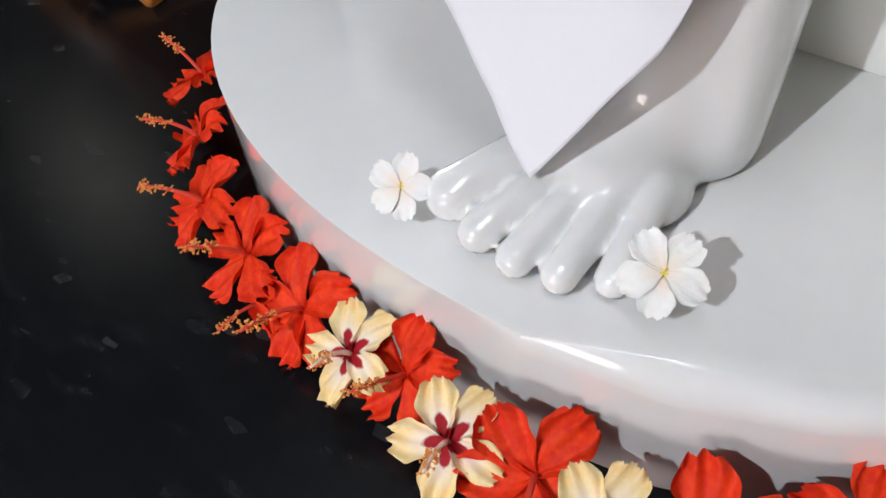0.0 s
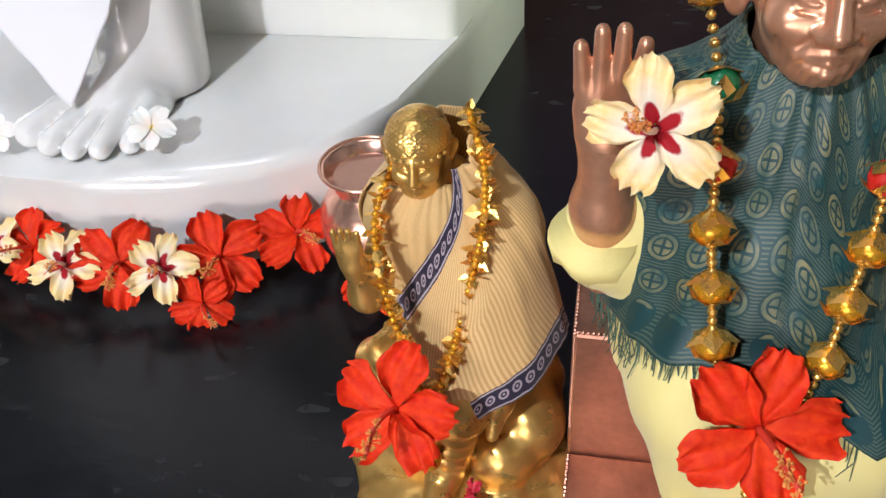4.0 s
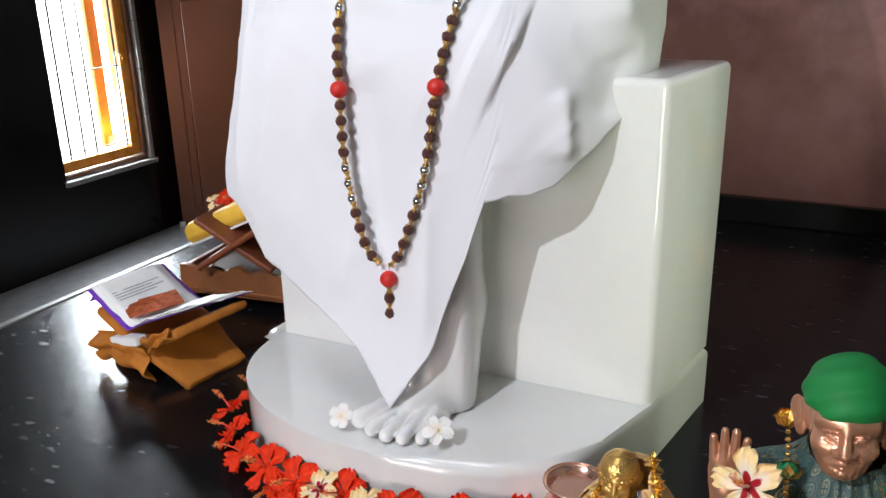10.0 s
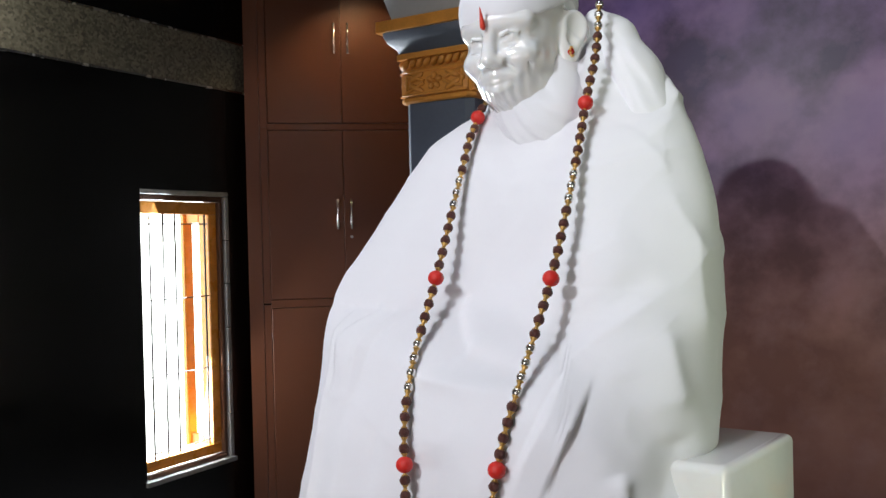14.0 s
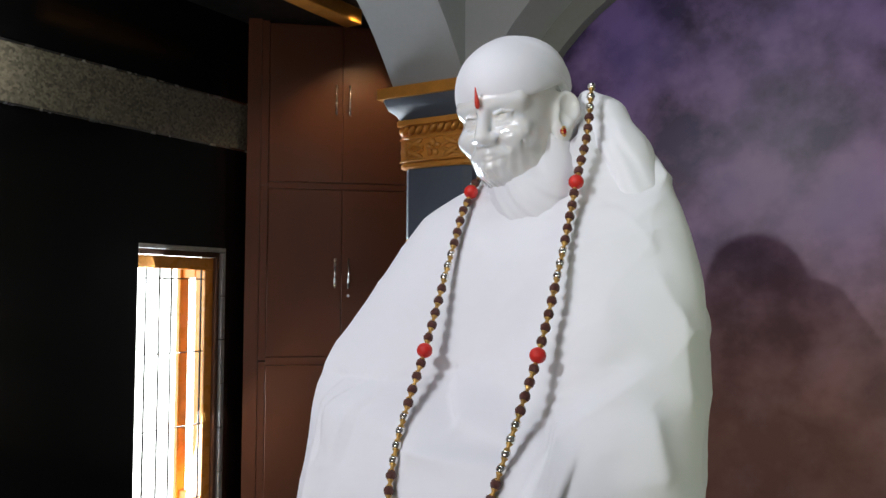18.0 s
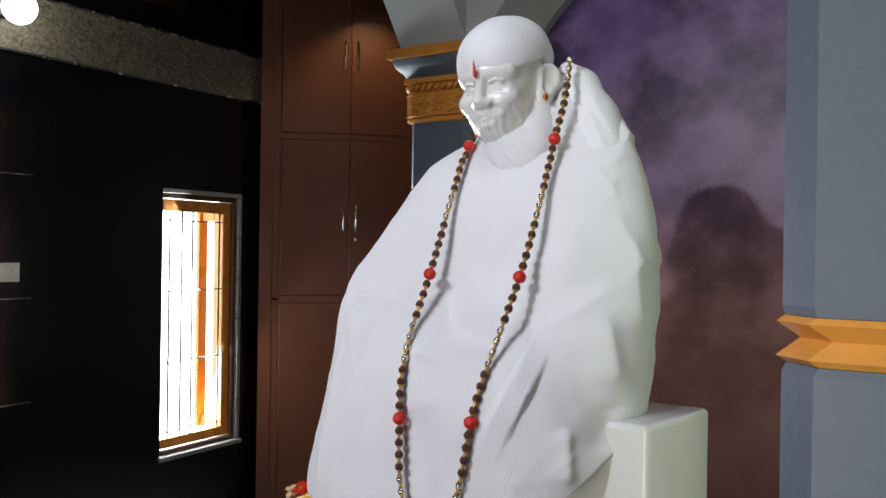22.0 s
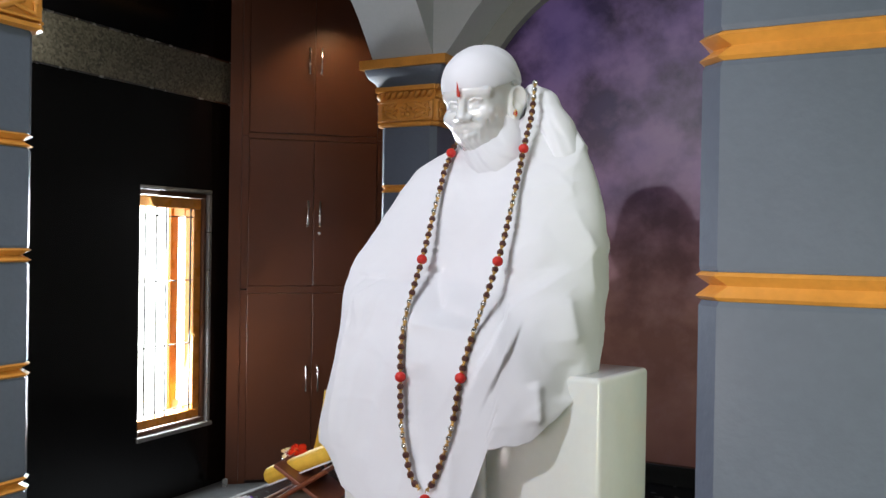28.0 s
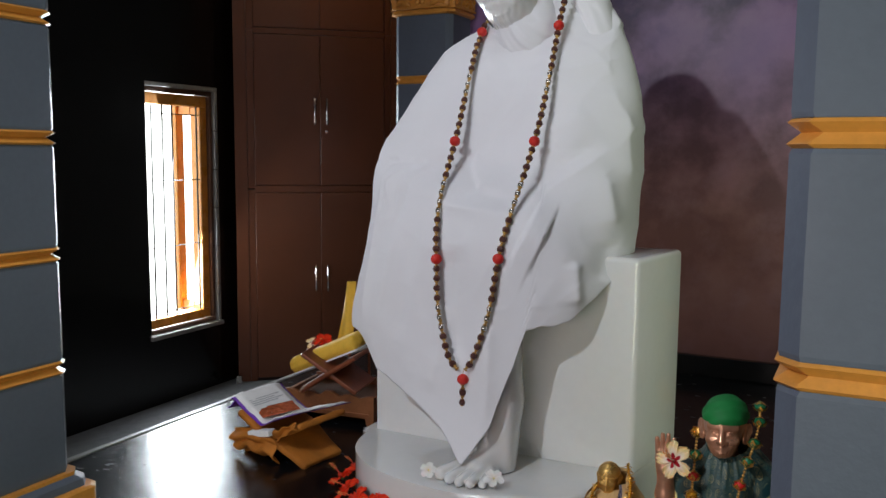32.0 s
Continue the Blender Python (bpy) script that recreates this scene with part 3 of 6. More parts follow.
# diagonal wall cabinet in units of two doors
def handle(parent, x, z0, z1):
    h = part("handle", tube([(x, -0.034, z0), (x, -0.036, (z0 + z1) / 2), (x, -0.034, z1)], [0.0085, 0.0055, 0.0085], 10), M["steel"], parent, "satin steel bow handle", smooth=True)
    for z in (z0 + 0.012, z1 - 0.012):
        part("handle_post", tube([(x, -0.030, z), (x, 0.0, z)], 0.006, 8), M["steel"], h)


CAB = pose(-3.36, 3.10, 0, 0, 0, 41)
DOORZ = ((FLOOR + 0.02, 0.76), (0.81, 1.908), (1.95, 3.0))
for u in range(2):
    for k, (z0, z1) in enumerate(DOORZ):
        x0 = 0.09 + u * 1.06
        c = empty("cabinet", CAB @ pose(x0, 0, 0), "tall brown laminate cabinet unit with closed double doors", "cabinet", "wall cabinets")
        part("body", box((0.0, 0.02, z0 - 0.012), (1.056, 0.5, min(z1 + 0.012, CEIL - 0.001))), M["laminate"], c)
        part("frame", box((0.0, 0.002, z0 - 0.02), (0.046, 0.0195, min(z1 + 0.02, CEIL - 0.001))), M["laminate"], c)
        part("frame", box((1.012, 0.002, z0 - 0.02), (1.056, 0.0195, min(z1 + 0.02, CEIL - 0.001))), M["laminate"], c)
        if k < 2:
            part("rail", box((0.0465, 0.001, z1 + 0.001), (1.0115, 0.0195, DOORZ[k + 1][0] - 0.001), 0.0015, 1), M["laminate"], c)
        for d in range(2):
            a = 0.051 + d * 0.4805
            door = part("door", box((a, -0.002, z0 + 0.004), (a + 0.477, 0.0195, min(z1 - 0.004, CEIL - 0.004)), 0.0025, 1), M["laminate"], c)
            zc = ((0.017, 0.215), (1.259, 1.452), (2.40, 2.60))[k]
            handle(door, 0.488 + d * 0.088, *zc)
        if k == 1:
            part("lock", tube([(0.575, -0.006, 1.209), (0.575, 0.001, 1.209)], 0.010, 14), M["steel"], c)
setting("trim", box((0.0, 0.0, FLOOR), (0.088, 0.5, CEIL)), M["laminate"], "brown laminate filler at the cabinet end", "trim").matrix_world = CAB
f = setting("trim", box((0.0, 0.012, FLOOR), (2.2, 0.03, FLOOR + 0.02)), M["gap"], "dark cabinet toe line", "trim")
f.matrix_world = CAB
stop = setting("trim", box((-0.02, -0.06, FLOOR), (0.02, -0.03, FLOOR + 0.06), 0.004), M["steel"], "small steel door stop", "trim")
stop.matrix_world = CAB


# wall lamp and switch plate on the black wall
gl = empty("wall_lamp", pose(*GLOBE), "lit white glass globe lamp on the black wall", "lamp")
bm = bmesh.new()
bmesh.ops.create_uvsphere(bm, u_segments=24, v_segments=16, radius=0.085)
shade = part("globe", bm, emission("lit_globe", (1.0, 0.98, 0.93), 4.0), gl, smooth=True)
shade.visible_shadow = False
part("bracket", tube([(-0.178, 0, -0.02), (-0.13, 0, -0.03), (-0.088, 0, -0.02)], 0.012, 8), M["iron"], gl)
sw = empty("switch_plate", pose(WALL_X, 1.34, 1.0), "white plastic switch plate on the black wall", "switch")
part("plate", box((0.0005, -0.07, -0.05), (0.010, 0.055, 0.05), 0.003), paint("white_plastic", (0.75, 0.73, 0.68), 0.4).m, sw)
for k in range(3):
    part("rocker", box((0.0102, -0.055 + 0.034 * k, -0.02), (0.014, -0.030 + 0.034 * k, 0.02), 0.002), paint("white_rocker", (0.8, 0.78, 0.74), 0.35).m, sw)

# ---- marble pedestal and statue ----


def pedestal():
    top = empty("marble_pedestal", pose(-0.2, 0.6, 0), "glossy white marble pedestal with rounded front and block seat", "pedestal")
    line = [(-0.505, 0.345), (-0.512, 0.02), (-0.49, 0.0)]
    for i in range(49):
        a = math.pi + math.pi * i / 48
        c, s = math.cos(a), math.sin(a)
        line.append((-0.005 + 0.462 * math.copysign(abs(c) ** 0.9, c), 0.345 * math.copysign(abs(s) ** 0.9, s)))
    line = [q for q in line if q[0] < 0.06]
    line += [(0.14, -0.326), (0.22, -0.296), (0.29, -0.254), (0.335, -0.205), (0.362, -0.13), (0.417, 0.05), (0.467, 0.345)]
    part("base", prism(line, 0.0, 0.14, 0.022, 5), M["marble"], top, auto=50)
    seat = [(-0.455, 0.343), (-0.455, 0.02), (0.395, 0.02), (0.412, 0.035), (0.462, 0.343)]
    leg = sculpt("carved_leg", limbs_field, (-0.33, 0.25, 0.142), (-0.04, 0.66, 0.74), 0.0048, M["marble"])
    leg.transform(Matrix.Translation((0.2, -0.6, 0)))
    part_mesh("carved_leg", leg, None, top)
    hand = sculpt("carved_hand", hand_field, (-0.01, 0.56, 0.60), (0.09, 0.70, 0.74), 0.004, M["marble"])
    hand.transform(Matrix.Translation((0.2, -0.6, 0)))
    part_mesh("carved_hand", hand, None, top)
    part("seat", prism(seat, 0.1405, 0.772, 0.016, 4), M["marble"], top, auto=50)


HEAD = pose(-0.288, 0.838, 1.630, 9, -4, -1) @ Matrix.Scale(0.91, 4)
HEAD_INV = np.array(HEAD.inverted())


def local(p, inv):
    return p @ inv[:3, :3].T + inv[:3, 3]


def face(q, s=1.0):
    """Field of a bearded elderly head in its own frame, facing -y, about 0.4 m tall at s = 1."""
    q = q / s
    x = np.abs(q[..., 0])
    m = np.stack([x, q[..., 1], q[..., 2]], -1)
    f = union([ellipsoid(m, (0, 0.02, 0.04), (0.124, 0.150, 0.140)), ellipsoid(m, (0, -0.03, -0.050), (0.092, 0.110, 0.106)),
               ellipsoid(m, (0, -0.062, -0.100), (0.072, 0.072, 0.060))], 0.05)
    f = union([f, capsule(m, (0.0, -0.134, 0.024), (0.080, -0.100, 0.024), 0.010, 0.008)], 0.04)
    f = union([f, ellipsoid(m, (0.062, -0.104, -0.056), (0.034, 0.030, 0.026))], 0.03)
    # eyes under their lids
    f = carve(f, ellipsoid(m, (0.046, -0.152, -0.010), (0.029, 0.022, 0.016)), 0.016)
    f = union([f, ellipsoid(m, (0.046, -0.1175, -0.012), (0.020, 0.0165, 0.0125))], 0.003)
    f = union([f, capsule(m, (0.028, -0.136, -0.004), (0.046, -0.1375, 0.0005), 0.0042, 0.0045), capsule(m, (0.046, -0.1375, 0.0005), (0.066, -0.122, -0.005), 0.0045, 0.0035)], 0.003)
    f = union([f, capsule(m, (0.030, -0.135, -0.020), (0.064, -0.122, -0.021), 0.0032, 0.0028)], 0.004)
    f = carve(f, ellipsoid(m, (0.046, -0.1355, -0.011), (0.0055, 0.003, 0.0055)), 0.002)
    f = carve(f, capsule(m, (0.032, -0.140, -0.034), (0.062, -0.124, -0.034), 0.002, 0.0015), 0.008)
    # nose, smile folds, lips and chin
    f = union([f, capsule(m, (0, -0.142, 0.006), (0, -0.165, -0.058), 0.012, 0.019), ellipsoid(m, (0.020, -0.149, -0.064), (0.016, 0.017, 0.013))], 0.012)
    f = carve(f, ellipsoid(m, (0.010, -0.168, -0.078), (0.006, 0.006, 0.004)), 0.003)
    f = carve(f, capsule(m, (0.034, -0.148, -0.070), (0.062, -0.130, -0.108), 0.0035, 0.0025), 0.010)
    f = carve(f, capsule(m, (0.078, -0.120, -0.060), (0.080, -0.108, -0.105), 0.002, 0.0015), 0.010)
    f = carve(f, capsule(m, (0.090, -0.098, -0.010), (0.104, -0.078, 0.004), 0.0015, 0.001), 0.006)
    f = carve(f, capsule(m, (0.090, -0.098, -0.018), (0.106, -0.076, -0.020), 0.0015, 0.001), 0.006)
    f = union([f, capsule(m, (0.004, -0.150, -0.094), (0.048, -0.128, -0.102), 0.007, 0.005)], 0.018)
    f = union([f, capsule(m, (0, -0.150, -0.110), (0.034, -0.137, -0.106), 0.0075, 0.004)], 0.006)
    f = union([f, capsule(m, (0, -0.147, -0.127), (0.030, -0.136, -0.119), 0.0090, 0.005)], 0.007)
    f = carve(f, capsule(m, (0, -0.160, -0.1175), (0.040, -0.142, -0.1105), 0.0038, 0.0020), 0.004)
    f = carve(f, capsule(m, (0.0, -0.150, -0.143), (0.022, -0.142, -0.140), 0.004, 0.003), 0.012)
    f = union([f, ellipsoid(m, (0, -0.098, -0.138), (0.046, 0.038, 0.028))], 0.03)
    beard = np.clip((-0.085 - q[..., 2]) / 0.05, 0, 1) + 0.6 * np.clip((x - 0.07) / 0.03, 0, 1) * (q[..., 2] < -0.02)
    f = f + 0.0008 * np.sin(q[..., 0] * 360 + 1.6 * np.sin(q[..., 2] * 45 + q[..., 1] * 30)) * np.clip(beard, 0, 1)
    f = f + 0.0007 * np.sin(q[..., 2] * 330 + x * 40) * (q[..., 2] > 0.03)
    e = m.copy()
    e[..., 0] -= 0.55 * (e[..., 1] - 0.01)
    ear = union([ellipsoid(e, (0.130, 0.030, -0.008), (0.015, 0.036, 0.046)), ellipsoid(e, (0.126, 0.012, -0.066), (0.013, 0.017, 0.026))], 0.02)
    ear = carve(ear, ellipsoid(e, (0.142, 0.028, -0.002), (0.013, 0.023, 0.032)), 0.006)
    ear = carve(ear, ellipsoid(e, (0.142, 0.012, -0.030), (0.011, 0.011, 0.020)), 0.006)
    return union([f, ear], 0.012) * s


def statue_field(p):
    f = face(local(p, HEAD_INV)) * 0.91
    f = union([f, capsule(p, (-0.25, 0.90, 1.25), (-0.26, 0.86, 1.50), 0.10, 0.085)], 0.03)
    return f


def limbs_field(p):
    """The lower leg in its marble gown and the foot with five toes."""
    f = union([capsule(p, (-0.20, 0.56, 0.70), (-0.172, 0.51, 0.34), 0.070, 0.070), capsule(p, (-0.172, 0.51, 0.34), (-0.170, 0.478, 0.16), 0.070, 0.066)], 0.03)
    g = f + 0.004 * np.sin(p[..., 0] * 90 + p[..., 2] * 6)
    foot = union([capsule(p, (-0.165, 0.48, 0.200), (-0.190, 0.39, 0.165), 0.045, 0.028), ellipsoid(p, (-0.185, 0.405, 0.150), (0.066, 0.050, 0.028))], 0.03)
    toes = [((-0.222, 0.400, 0.172), (-0.262, 0.318, 0.162), 0.020, 0.0195), ((-0.200, 0.395, 0.170), (-0.229, 0.302, 0.157), 0.0155, 0.0150),
            ((-0.181, 0.395, 0.168), (-0.196, 0.298, 0.155), 0.0148, 0.0142), ((-0.162, 0.395, 0.166), (-0.164, 0.302, 0.154), 0.0142, 0.0136), ((-0.142, 0.395, 0.162), (-0.133, 0.318, 0.152), 0.0138, 0.0128)]
    t = capsule(p, *toes[0])
    for k in toes[1:]:
        t = np.minimum(t, capsule(p, *k))
    for a, b, ra, rb in toes:
        t = carve(t, ellipsoid(p, (b[0], b[1] - rb * 0.55, b[2] + rb * 1.05), (rb * 0.6, rb * 0.7, rb * 0.26)), 0.003)
    foot = union([foot, t], 0.006)
    return union([g, foot], 0.012)


def hand_field(p):
    h = capsule(p, (0.045, 0.66, 0.70), (0.03, 0.60, 0.655), 0.022, 0.016)
    for i in range(4):
        h = union([h, capsule(p, (0.018 + 0.012 * i, 0.615, 0.67), (0.012 + 0.012 * i, 0.590, 0.625), 0.0085, 0.007)], 0.004)
    return h


pedestal()


def statue():
    me = sculpt_fine("statue", statue_field, ((-0.47, 0.60, 1.20), (-0.08, 1.03, 1.46), 0.0050), [((-0.48, 0.60, 1.42), (-0.07, 1.04, 1.83), 0.0027)], M["marble"])
    tagged(part_mesh("statue", me, None), "glossy white marble seated statue draped in white cloth", "statue")


statue()

# ---- draped cloth ----


def drape(name, field, ax, ay, nt, nz, hem, top, material, th0=0.0, th1=2 * math.pi, off=0.0, far=0.75, shape=None, probe=None, thick=0.002, parent=None, start=None, level=None):
    """A cloth lying over a field, as seen from a vertical axis: columns by bearing, rows from the hem up."""
    closed = th1 - th0 > 6.28
    th = np.linspace(th0, th1, nt, endpoint=not closed)
    dx, dy = np.sin(th), -np.cos(th)

    def reach(z, dx, dy):
        z = np.broadcast_to(np.asarray(z, float), th.shape)
        P = np.stack([ax + 0 * th, ay + 0 * th, z], -1)
        D = np.stack([dx, dy, 0 * th], -1)
        r = np.full(nt, far)
        for _ in range(36):
            r = r - np.clip(field(P + D * r[:, None]) - off, -0.03, 0.05) * 0.85
        return np.maximum(r, 0.012)
    r0 = reach(probe, dx, dy)
    low = hem(ax + dx * r0, ay + dy * r0, th)
    high = top(th)
    V = np.zeros((nz, nt, 3))
    for k in range(nz):
        z = low + (high - low) * k / (nz - 1)
        if start is not None:
            t0 = start(k / (nz - 1))
            th = t0 + (th1 - t0) * np.linspace(0, 1, nt)
            dx, dy = np.sin(th), -np.cos(th)
        r = reach(z, dx, dy)
        P = np.stack([ax + dx * r, ay + dy * r, z], -1)
        if shape is not None:
            r = r + shape(P, th, z, low)
            P = np.stack([ax + dx * r, ay + dy * r, z], -1)
        V[k] = P
    cols = nt if closed else nt - 1
    F = [(k * nt + i, k * nt + (i + 1) % nt, (k + 1) * nt + (i + 1) % nt, (k + 1) * nt + i) for k in range(nz - 1) for i in range(cols)]
    me = link_mesh(name, V.reshape(-1, 3), F, material, True)
    along = np.concatenate([[0], np.cumsum(np.linalg.norm(np.diff(V[nz // 3], axis=0), axis=1))])
    uv = me.uv_layers.new(name="cloth")
    rise = V[..., 2] - (low[None] if level is None else level)
    data = np.empty((len(F), 4, 2))
    fa = np.array(F)
    data[..., 0], data[..., 1] = along[fa % nt], rise.reshape(-1)[fa]
    uv.data.foreach_set("uv", data.ravel())
    ob = part_mesh(name, me, None, parent)
    s = ob.modifiers.new("thickness", "SOLIDIFY")
    s.thickness, s.offset = thick, 0.0
    return ob, V


# the tent of the cloth: height, widest left x and its y, widest right x and its y, front y, back y
TENT = np.array([
    (0.05, -0.55, 0.5, 0.02, 0.54, 0.318, 0.9), (0.18, -0.57, 0.49, 0.03, 0.56, 0.34, 0.9), (0.3, -0.585, 0.49, 0.04, 0.58, 0.384, 0.95), (0.42, -0.612, 0.485, 0.06, 0.6, 0.408, 1), (0.54, -0.657, 0.475, 0.1, 0.645, 0.422, 1.03),
    (0.66, -0.639, 0.48, 0.14, 0.7, 0.434, 1.06), (0.76, -0.622, 0.49, 0.153, 0.745, 0.447, 1.08), (0.84, -0.613, 0.505, 0.153, 0.775, 0.468, 1.1), (0.93, -0.621, 0.545, 0.151, 0.805, 0.512, 1.12),
    (1.02, -0.63, 0.585, 0.147, 0.835, 0.566, 1.12), (1.08, -0.628, 0.615, 0.143, 0.855, 0.606, 1.12), (1.16, -0.606, 0.675, 0.135, 0.875, 0.652, 1.12), (1.25, -0.58, 0.745, 0.123, 0.895, 0.7, 1.12),
    (1.33, -0.555, 0.8, 0.1, 0.912, 0.742, 1.12), (1.4, -0.522, 0.842, 0.075, 0.928, 0.775, 1.11), (1.45, -0.47, 0.868, 0.05, 0.938, 0.805, 1.1), (1.5, -0.385, 0.89, 0.03, 0.945, 0.85, 1.09),
    (1.6, -0.37, 0.9, -0.045, 0.955, 0.84, 1.07), (1.7, -0.36, 0.92, -0.095, 0.96, 0.84, 1.04)])
CX = -0.24


def tent(z):
    z = np.asarray(z, float)
    k = np.clip(np.searchsorted(TENT[:, 0], z) - 1, 1, len(TENT) - 3)
    t = np.clip((z - TENT[k, 0]) / (TENT[k + 1, 0] - TENT[k, 0]), 0, 1)[..., None]
    a, b, c, d = TENT[k - 1, 1:], TENT[k, 1:], TENT[k + 1, 1:], TENT[k + 2, 1:]
    v = 0.5 * (2 * b + (c - a) * t + (2 * a - 5 * b + 4 * c - d) * t * t + (3 * b - a - 3 * c + d) * t ** 3)
    return [v[..., i] for i in range(6)]


def robe_y(x, z):
    """The front of the cloth at x and z."""
    xl, yl, xr, yr, yf, yb = [float(v[0]) for v in tent(np.array([z]))]
    s, ye = (((CX - x) / (CX - xl)), yl) if x < CX else (((x - CX) / (xr - CX)), yr)
    s = min(abs(s), 1.0)
    return ye + (yf - ye) * (1 - s ** 2.2) ** (1 / 2.0)


HEM_X = [-0.72, -0.66, -0.60, -0.585, -0.565, -0.39, -0.296, -0.24, -0.198, -0.11, -0.058, -0.048, 0.06, 0.128, 0.16]
HEM_Z = [0.62, 0.530, 0.515, 0.49, 0.405, 0.325, 0.268, 0.216, 0.184, 0.29, 0.47, 0.570, 0.592, 0.70, 0.80]
# creases: from (x, z) to (x, z), rise, half width
CREASES = [((-0.53, 0.98), (-0.47, 0.96), 0.026, 0.085), ((-0.09, 0.86), (-0.03, 0.84), 0.020, 0.085), ((-0.30, 0.80), (-0.28, 0.45), -0.016, 0.060),
           ((-0.62, 1.04), (-0.46, 1.030), -0.016, 0.022), ((-0.46, 1.030), (-0.35, 1.065), -0.015, 0.020), ((-0.385, 1.045), (-0.270, 0.950), -0.020, 0.028), ((-0.270, 0.950), (-0.120, 0.915), -0.016, 0.030),
           ((-0.47, 0.985), (-0.36, 0.925), 0.012, 0.050), ((-0.36, 0.915), (-0.115, 0.895), 0.015, 0.024), ((-0.58, 0.99), (-0.50, 0.98), 0.018, 0.060),
           ((-0.085, 0.945), (0.065, 1.105), -0.013, 0.050), ((-0.105, 0.900), (0.075, 1.065), 0.009, 0.022), ((-0.20, 1.06), (0.02, 1.19), 0.010, 0.050),
           ((-0.107, 0.895), (0.043, 0.765), 0.005, 0.034), ((0.043, 0.765), (0.055, 0.64), 0.012, 0.020), ((0.040, 0.760), (-0.055, 0.630), 0.003, 0.036), ((-0.055, 0.630), (-0.085, 0.48), 0.003, 0.030),
           ((0.125, 0.82), (0.105, 0.70), -0.010, 0.030), ((0.035, 0.93), (0.085, 0.80), -0.004, 0.034), ((0.085, 1.00), (0.12, 0.86), 0.008, 0.022), ((0.06, 1.27), (0.13, 1.12), 0.006, 0.022), ((0.10, 1.20), (0.14, 0.98), 0.007, 0.020),
           ((-0.140, 1.375), (0.040, 1.482), 0.011, 0.013), ((-0.17, 1.335), (0.055, 1.420), 0.007, 0.016), ((-0.15, 1.30), (0.075, 1.360), 0.005, 0.018), ((-0.40, 1.38), (-0.30, 1.31), 0.004, 0.020), ((-0.02, 1.40), (0.06, 1.30), 0.006, 0.020),
           ((-0.50, 0.82), (-0.545, 0.52), 0.008, 0.030), ((-0.43, 0.86), (-0.47, 0.50), -0.006, 0.030), ((-0.30, 0.62), (-0.34, 0.36), 0.006, 0.030), ((-0.17, 0.58), (-0.16, 0.32), 0.006, 0.025), ((-0.57, 0.95), (-0.60, 0.55), 0.006, 0.016)]


def fold_depth(x, y, z):
    """How far the cloth stands out: long creases, hanging folds and fine puckers."""
    # the cloth sinks into the lap between the two knees
    rim = z - (1.05 - 0.22 * (x + 0.25))
    d = -0.068 * np.exp(-np.abs((x + 0.25) / 0.215) ** 4) * np.exp(-(rim / np.where(rim < 0, 0.075, 0.17)) ** 2)
    for (x0, z0), (x1, z1), rise, w in CREASES:
        ax_, az = x1 - x0, z1 - z0
        h = np.clip(((x - x0) * ax_ + (z - z0) * az) / (ax_ * ax_ + az * az), 0, 1)
        px, pz = x - x0 - h * ax_, z - z0 - h * az
        gap = np.hypot(px, pz)
        side = 0.95 + 0.20 * np.tanh(((x - x0) * az - (z - z0) * ax_) / (math.hypot(ax_, az) * 0.6 * w))
        d += 1.3 * rise * ((0.45 if w < 0.03 else 0.85) * np.exp(-(gap / (w * side)) ** 2) + (0.65 if w < 0.03 else 0.15) * np.exp(-1.5 * gap / (w * side))) * np.clip(np.minimum(h, 1 - h) * 5 + 0.25, 0, 1)
    n = np.array([[noise.noise((a * 2.6 + b * 1.1, c * 2.6, b * 2.4)), noise.noise((a * 9 + b * 2.0, c * 9, b * 2.0 + 5)), noise.noise((a * 19 + b * 9, c * 19, b * 15 + 9)),
                   noise.noise((a * 5 - b * 4.0, c * 5, b * 5 + a * 3 + 2))] for a, c, b in zip(x.ravel(), y.ravel(), z.ravel())]).reshape(*x.shape, 4)
    drop = np.clip((0.95 - z) / 0.5, 0, 1)
    ridge, crumple = 1 - np.abs(n[..., 0]) * 2.4, np.exp(-np.abs(n[..., 3]) * 9)
    return d + 0.0055 * (ridge - 0.5) + (0.0025 + 0.006 * drop) * n[..., 1] + 0.0012 * n[..., 2] + 0.0022 * crumple


